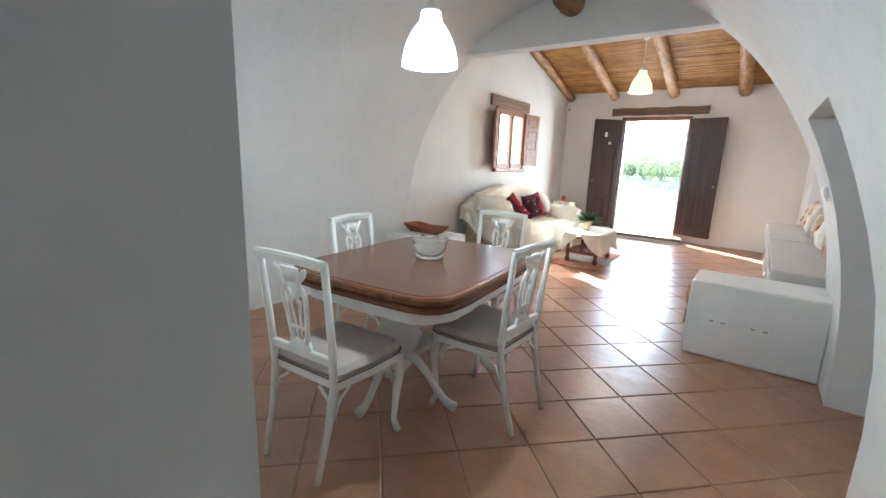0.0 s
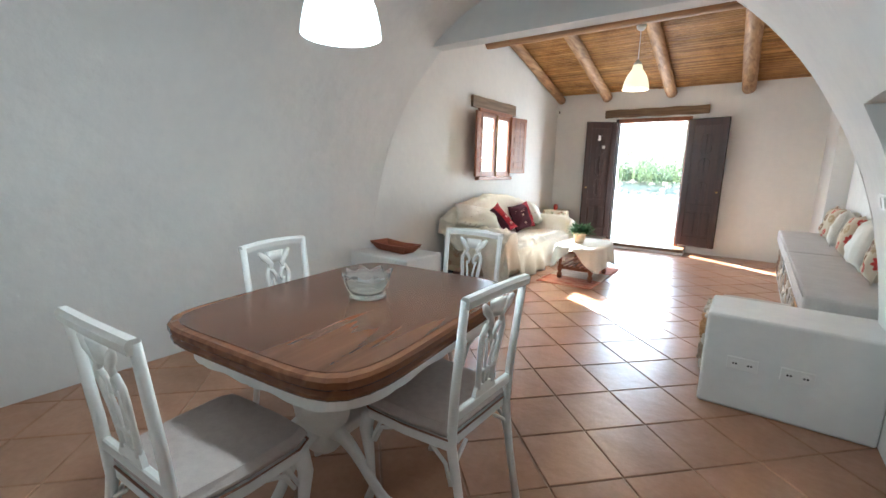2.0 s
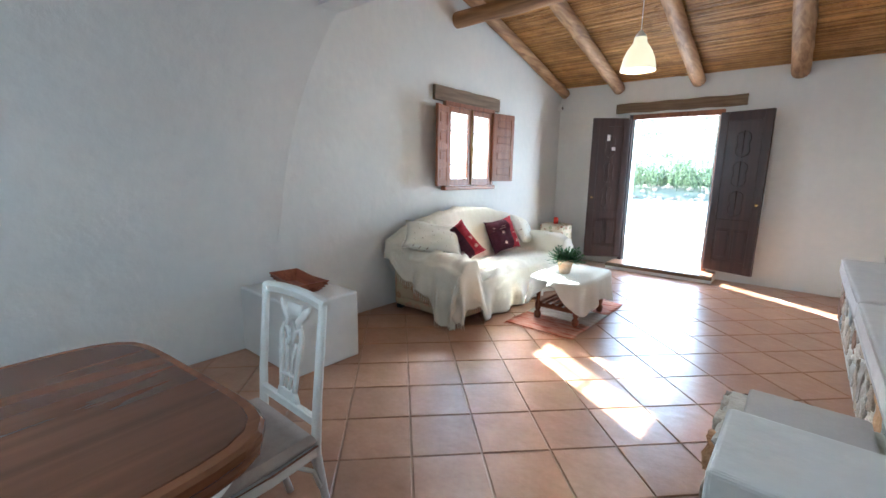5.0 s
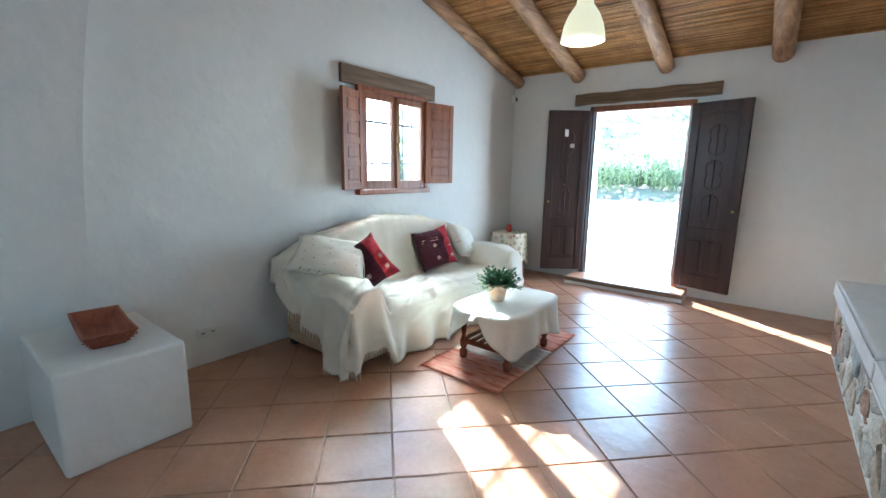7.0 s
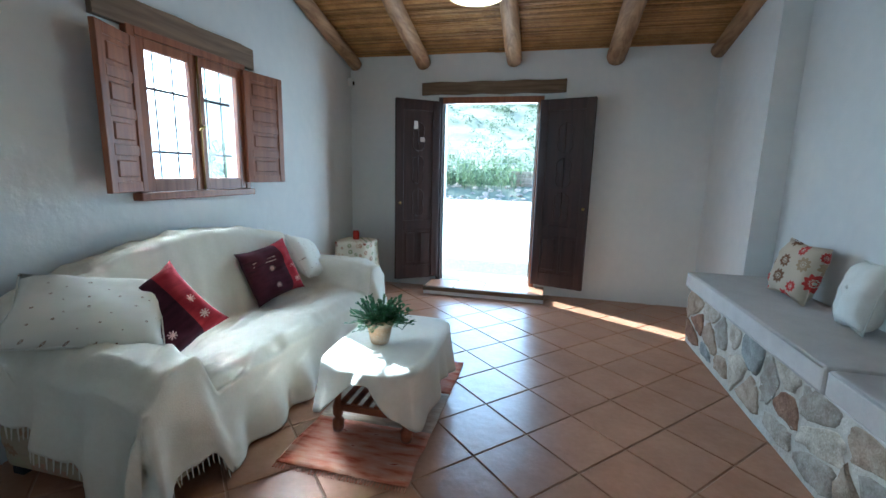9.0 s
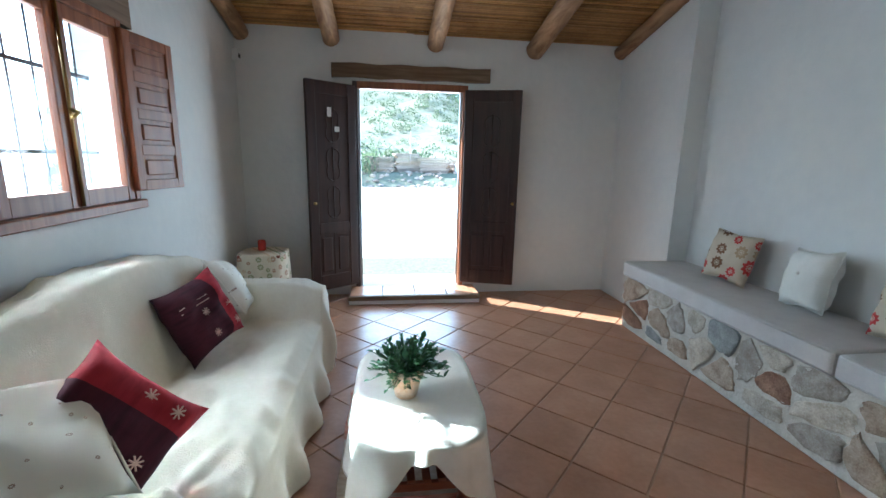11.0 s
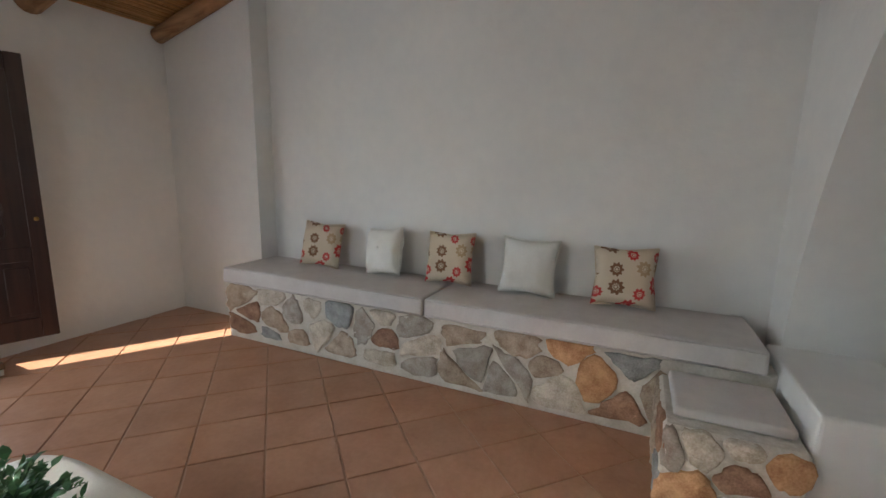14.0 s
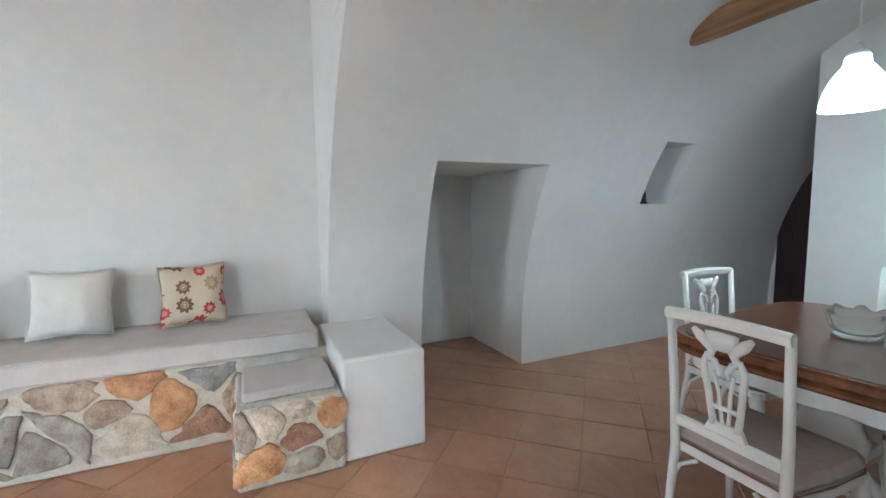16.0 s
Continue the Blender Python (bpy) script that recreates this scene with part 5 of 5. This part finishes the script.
def tray():
    e = thing("wooden_tray", pose(0.37, -5.14, 0.517, 0, 0, 84), "reddish woven rectangular tray on the plaster block", "tray")
    bm = bmesh.new()
    def ring(a, b, z):
        return [bm.verts.new((x, y, z + (0.014 if abs(y) > 0.9 * b and z > 0.05 else 0))) for x, y in ((-a, -b), (0, -b), (a, -b), (a, 0), (a, b), (0, b), (-a, b), (-a, 0))]
    rs_ = [ring(0.07, 0.19, 0.0), ring(0.12, 0.27, 0.075), ring(0.108, 0.255, 0.075), ring(0.062, 0.18, 0.012)]
    for a, b in zip(rs_, rs_[1:]):
        for k in range(8):
            bm.faces.new((a[k], a[(k + 1) % 8], b[(k + 1) % 8], b[k]))
    bm.faces.new(rs_[0][::-1]), bm.faces.new(rs_[-1])
    bmesh.ops.recalc_face_normals(bm, faces=bm.faces)
    part("body", bm, M_BASKET, e)
    for k in range(3):
        z = 0.02 + k * 0.02
        a, b = 0.07 + 0.05 * z / 0.075 + 0.003, 0.19 + 0.08 * z / 0.075 + 0.003
        part("rib", tb([(-a, -b, z), (a, -b, z), (a, b, z), (-a, b, z), (-a, -b, z)], 0.004, 5), M_BASKET, e)


tray()


# ---- lamps ----
def pendant(x, y, zb, ztop, shade, power, col, label, r=0.165, h=0.27):
    e = thing("pendant_lamp", pose(x, y, zb), label, "ceiling lamp", "pendant lamps")
    k, g = r / 0.165, h / 0.27
    prof = [(0.165, 0.0), (0.160, 0.04), (0.145, 0.10), (0.115, 0.16), (0.080, 0.205), (0.062, 0.225), (0.055, 0.27)]
    s = part("shade", lathe([(a * k, b * g) for a, b in prof], 40, close=False), shade, e, "lit bell-shaped glass shade", smooth=True)
    thicken(s, 0.004, 1.0)
    part("cap", lathe([(0.056 * k, h - 0.005), (0.050 * k, h + 0.02), (0.02, h + 0.045), (0.012, h + 0.06)], 24), M_PLASTIC, e, smooth=True)
    part("cord", tb([(0, 0, h + 0.05), (0, 0, ztop - zb)], 0.004, 6), M_PLASTIC, e)
    part("ceiling_rose", lathe([(0.055, ztop - zb), (0.05, ztop - zb - 0.03), (0.02, ztop - zb - 0.055)], 24), M_PLASTIC, e, smooth=True)
    bm = bmesh.new()
    bmesh.ops.create_uvsphere(bm, u_segments=16, v_segments=10, radius=0.034)
    bmesh.ops.transform(bm, matrix=pose(0, 0, h * 0.52), verts=bm.verts)
    part("bulb", bm, shade, e, smooth=True)
    l = bpy.data.lights.new("lamp_light", "POINT")
    l.energy, l.color, l.shadow_soft_size = power, col, 0.06
    lo = new("lamp_light", l)
    lo.location = (x, y, zb - 0.02)
    return e


pendant(2.08, -7.31, 1.82, 2.80, M_SHADE, 2.5, (0.92, 0.98, 1.0), "white bell pendant lamp alight over the dining table", r=0.134, h=0.245)
pendant(2.01, -2.70, 2.33, 3.04, M_SHADE2, 1.2, (1.0, 0.86, 0.64), "cream bell pendant lamp alight in the living room", r=0.143, h=0.275)

# back door of the dining room and the dark lamp in its niche
bd = thing("door_2", pose(3.35, -10.30, 0), "closed dark brown wooden door at the end of the dining room", "door", kind="structure")
part("slab", bx((-0.45, 0.003, 0.0), (0.55, 0.05, 1.96), 0.005), M_DOOR, bd)
part("head_plate", bx((-0.45, 0.003, 1.965), (0.55, 0.055, 2.04)), M_STEEL, bd, "pale metal plate over the door")
for z in (0.25, 1.1):
    part("panel", bx((-0.30, 0.05, z), (0.24, 0.062, z + 0.7), 0.008), M_DOOR, bd)
nl = thing("niche_lamp", pose(3.81, -7.92, 1.38), "small dark metal lamp standing in the wall niche", "lamp")
part("body", lathe([(0.04, 0), (0.045, 0.01), (0.03, 0.03), (0.028, 0.10), (0.018, 0.13)], 20), M_METAL, nl, smooth=True)


# ---- outdoors ----
def ground():
    def fn(u, v):
        r = 0.5 + 600 * (v ** 3)
        a = u * math.tau
        x, y = 1.7 + r * math.cos(a), 6 + r * math.sin(a)
        return Vector((x, y, -0.06))
    bm = grid_mesh(fn, 48, 24)
    for v in bm.verts:
        if -0.6 < v.co.x < 5.3 and v.co.y < 0.6:
            v.co.z = -0.2
    bmesh.ops.remove_doubles(bm, verts=bm.verts, dist=1e-4)
    bmesh.ops.recalc_face_normals(bm, faces=bm.faces)
    tagged(obj("ground", bm, M_EARTH), "dry pale earth around the house", "ground", kind="structure")


ground()
tagged(obj("pavement", bx((-14, 1.95, -0.055), (22, 19.0, -0.035)), M_CONC), "sunlit pale concrete yard in front of the house", "pavement", kind="structure")
tagged(obj("gravel_strip", bx((-6, 0.47, -0.055), (12, 1.95, -0.030)), M_GRAVEL), "strip of brown gravel outside the door", "gravel", kind="structure")


def hill_z(x, y):
    """Height of the ground beyond the yard: a low bank, then a hillside whose crest falls away to the east."""
    d = y - 30
    bank = -0.06 + 0.74 * sstep(19.5, 21.6, y) + 0.10 * nz(x * 0.9, y * 0.9) * sstep(19.5, 20.5, y)
    if d < 0:
        return bank
    crest = 19.5 * (1 - sstep(8, 36, x)) + 1.5
    return bank + crest * sstep(0, 85, d) + 1.6 * nz(x * 0.05, y * 0.05) * sstep(0, 30, d) + 0.6 * nz(x * 0.2, y * 0.2) * sstep(0, 20, d)


def hill():
    def fn(u, v):
        x, y = -160 + 400 * u, 19.4 + 160 * v ** 2.2
        return Vector((x, y, hill_z(x, y)))
    bm = grid_mesh(fn, 200, 90)
    tagged(obj("hillside", bm, M_HILL, smooth=True), "scrub covered rocky hillside beyond the yard", "hill", kind="structure")


hill()


def clumps(name, spots, material, label, category, seed, leaves=40, tall=1.0, fine=1.0):
    """Many small leaf blades gathered into uneven clumps, as one mesh."""
    rnd = random.Random(seed)
    vs, fs = [], []
    for (x, y, z, r) in spots:
        for _ in range(leaves):
            a, b = rnd.uniform(0, math.tau), rnd.uniform(-0.1, 1.0)
            k = rnd.uniform(0.45, 1.05)
            p = Vector((x + r * k * math.cos(a) * math.sqrt(max(0, 1 - b * b)), y + r * k * math.sin(a) * math.sqrt(max(0, 1 - b * b)), z + r * tall * 0.8 * k * max(0, b)))
            d = Vector((rnd.uniform(-1, 1), rnd.uniform(-1, 1), rnd.uniform(0, 1.2))).normalized()
            leaf_quad(vs, fs, p, d, Vector((0.3, 0.2, 0.9)), fine * r * rnd.uniform(0.25, 0.5), fine * r * rnd.uniform(0.07, 0.16))
    me = bpy.data.meshes.new(name)
    me.from_pydata(vs, [], fs)
    me.materials.append(material)
    return tagged(new(name, me), label, category, kind="stuff")


rh = random.Random(77)
spots = []
for _ in range(1900):
    x, y = rh.uniform(-50, 60), rh.uniform(30, 118)
    spots.append((x, y, hill_z(x, y) - 0.1, rh.uniform(0.5, 1.2) * (1 + (y - 30) / 110)))
clumps("hillside_scrub", spots, M_BUSH, "low green scrub bushes dotted over the hillside", "bushes", 5, 55, 1.0, 0.55)
spots = []
for _ in range(85):
    x = rh.uniform(-16, 4.2)
    spots.append((x, rh.uniform(23.5, 26.5), 0.6, rh.uniform(0.8, 1.3)))
clumps("shrub_belt", spots, M_BUSH, "dense green shrubs along the yard's edge", "bushes", 6, 110, 1.5, 0.7)


spots = [(rh.uniform(-10, -6.5), rh.uniform(-6, 9), -0.06, rh.uniform(0.7, 1.25)) for _ in range(70)]
clumps("side_hedge", spots, M_BUSH, "green shrubs growing along the side of the house", "bushes", 16, 130, 2.6, 0.75)


def canes():
    """A stand of giant reeds: upright stems with arching blades."""
    rnd = random.Random(9)
    vs, fs = [], []
    for _ in range(330):
        x, y = rnd.uniform(-15, 1.2), rnd.uniform(20.5, 23)
        h = rnd.uniform(1.0, 2.3)
        for k in range(9):
            z = h * (0.15 + 0.85 * k / 8)
            a = rnd.uniform(0, math.tau)
            leaf_quad(vs, fs, Vector((x + 0.1 * nz(z, x), y, z + 0.3)), Vector((math.cos(a), math.sin(a), rnd.uniform(0.2, 1.3))).normalized(), Vector((0, 0, 1)), rnd.uniform(0.35, 0.7), 0.035)
        base = len(vs)
        vs.extend([Vector((x - 0.012, y, 0.1)), Vector((x + 0.012, y, 0.1)), Vector((x + 0.006, y, h + 0.3)), Vector((x - 0.006, y, h + 0.3))])
        fs.append((base, base + 1, base + 2, base + 3))
    me = bpy.data.meshes.new("reed_stand")
    me.from_pydata(vs, [], fs)
    me.materials.append(M_REED)
    tagged(new("reed_stand", me), "tall green reeds growing beyond the yard", "reeds", kind="stuff")


canes()


def rock(bm, c, r, rnd):
    res = bmesh.ops.create_icosphere(bm, subdivisions=1, radius=r)
    s = (rnd.uniform(0.7, 1.4), rnd.uniform(0.7, 1.4), rnd.uniform(0.45, 0.9))
    sd = rnd.random() * 50
    for v in res["verts"]:
        k = 1 + 0.35 * nz(v.co.x * 3 / r + sd, v.co.y * 3 / r, v.co.z * 3 / r)
        v.co = Vector((v.co.x * s[0] * k, v.co.y * s[1] * k, v.co.z * s[2] * k)) + Vector(c)


def rubble():
    rnd = random.Random(14)
    bm = bmesh.new()
    for _ in range(260):
        x = rnd.gauss(7.4, 1.2)
        y = rnd.uniform(21.8, 23.4)
        h = max(0, 1.25 - 0.40 * abs(x - 7.4))
        rock(bm, (x, y, 0.66 + rnd.random() * h), rnd.uniform(0.08, 0.24), rnd)
    tagged(obj("rubble_pile", bm, M_RUBBLE), "heap of reddish broken stone at the yard's edge", "rubble", kind="stuff")
    bm = bmesh.new()
    for _ in range(320):
        x, y = rnd.uniform(-6, 13), rnd.uniform(19.0, 21.8)
        rock(bm, (x, y, hill_z(x, y) if y > 19.5 else -0.04), rnd.uniform(0.05, 0.20), rnd)
    tagged(obj("scattered_stones", bm, M_RUBBLE), "loose stones scattered along the yard's edge", "stones", kind="stuff")


rubble()


def plank_stack(x, y, n, w, seed):
    rnd = random.Random(seed)
    t = thing("plank_stack", pose(x, y, 0.66, 0, 0, rnd.uniform(-14, 10)), "untidy stack of weathered reddish planks", "planks", "plank stacks")
    for k in range(n):
        dx, dy = rnd.uniform(-0.12, 0.12), rnd.uniform(-0.1, 0.1)
        part("plank", bx((-w / 2 + dx, -0.5 + dy, k * 0.075), (w / 2 + dx, 0.5 + dy, k * 0.075 + 0.055), 0.006), M_PALLET, t)


for x, y, n, w, s in ((1.15, 22.2, 13, 1.7, 1), (2.75, 22.5, 16, 1.5, 2), (4.35, 22.1, 13, 1.7, 3), (5.6, 23.4, 12, 1.3, 4)):
    plank_stack(x, y, n, w, s)
tub = thing("plastic_tank", pose(6.05, 21.7, 0.64), "white plastic tank beside the rubble heap", "tank")
part("body", bx((-0.38, -0.3, 0), (0.38, 0.3, 0.62), 0.06, 3), M_PLASTIC, tub)
part("lid", lathe([(0.12, 0.62), (0.12, 0.66), (0.10, 0.67)], 20), M_PLASTIC, tub)


def fence():
    t = thing("wire_fence", pose(0, 23.3, 0.62), "wire mesh fence on thin metal posts", "fence")
    for k in range(9):
        x = -15 + k * 3.6
        part("post", tb([(x, 0, 0), (x, 0, 2.6)], 0.03, 6), M_STEEL, t)
    for z in (0.6, 1.5, 2.4):
        part("wire", tb([(-15, 0, z), (13.8, 0, z)], 0.008, 4), M_STEEL, t)


fence()

# ---- floor tiles, laid diagonally ----
TILE, JOINT, TANG = 0.364, 0.007, radians(46)
TORG = Vector((2.423, -3.418))


def tiles():
    h = (TILE - JOINT) / 2
    bm = bmesh.new()
    top = [bm.verts.new((sx * (h - 0.004), sy * (h - 0.004), 0.0)) for sx, sy in ((-1, -1), (1, -1), (1, 1), (-1, 1))]
    mid = [bm.verts.new((sx * h, sy * h, -0.004)) for sx, sy in ((-1, -1), (1, -1), (1, 1), (-1, 1))]
    low = [bm.verts.new((sx * h, sy * h, -0.012)) for sx, sy in ((-1, -1), (1, -1), (1, 1), (-1, 1))]
    bm.faces.new(top)
    for a, b in ((mid, top), (low, mid)):
        for k in range(4):
            bm.faces.new((a[k], a[(k + 1) % 4], b[(k + 1) % 4], b[k]))
    me = bpy.data.meshes.new("tile")
    bm.to_mesh(me)
    bm.free()
    me.materials.append(M_TILE)
    c, s = math.cos(TANG), math.sin(TANG)
    rnd = random.Random(2)
    for i in range(-30, 31):
        for j in range(-30, 31):
            u, v = (i + 0.5) * TILE, (j + 0.5) * TILE
            x, y = TORG.x + c * u - s * v, TORG.y + s * u + c * v
            if not (-0.2 < x < 4.2 and -10.4 < y < 0.2 or 4.0 < x < 4.9 and -7.1 < y < -5.7):
                continue
            ob = new("tile", me)
            ob.parent = floor
            ob.matrix_local = pose(x, y, rnd.uniform(-0.0012, 0.0), rnd.uniform(-0.12, 0.12), rnd.uniform(-0.12, 0.12), math.degrees(TANG) + 90 * rnd.randrange(4))


tiles()
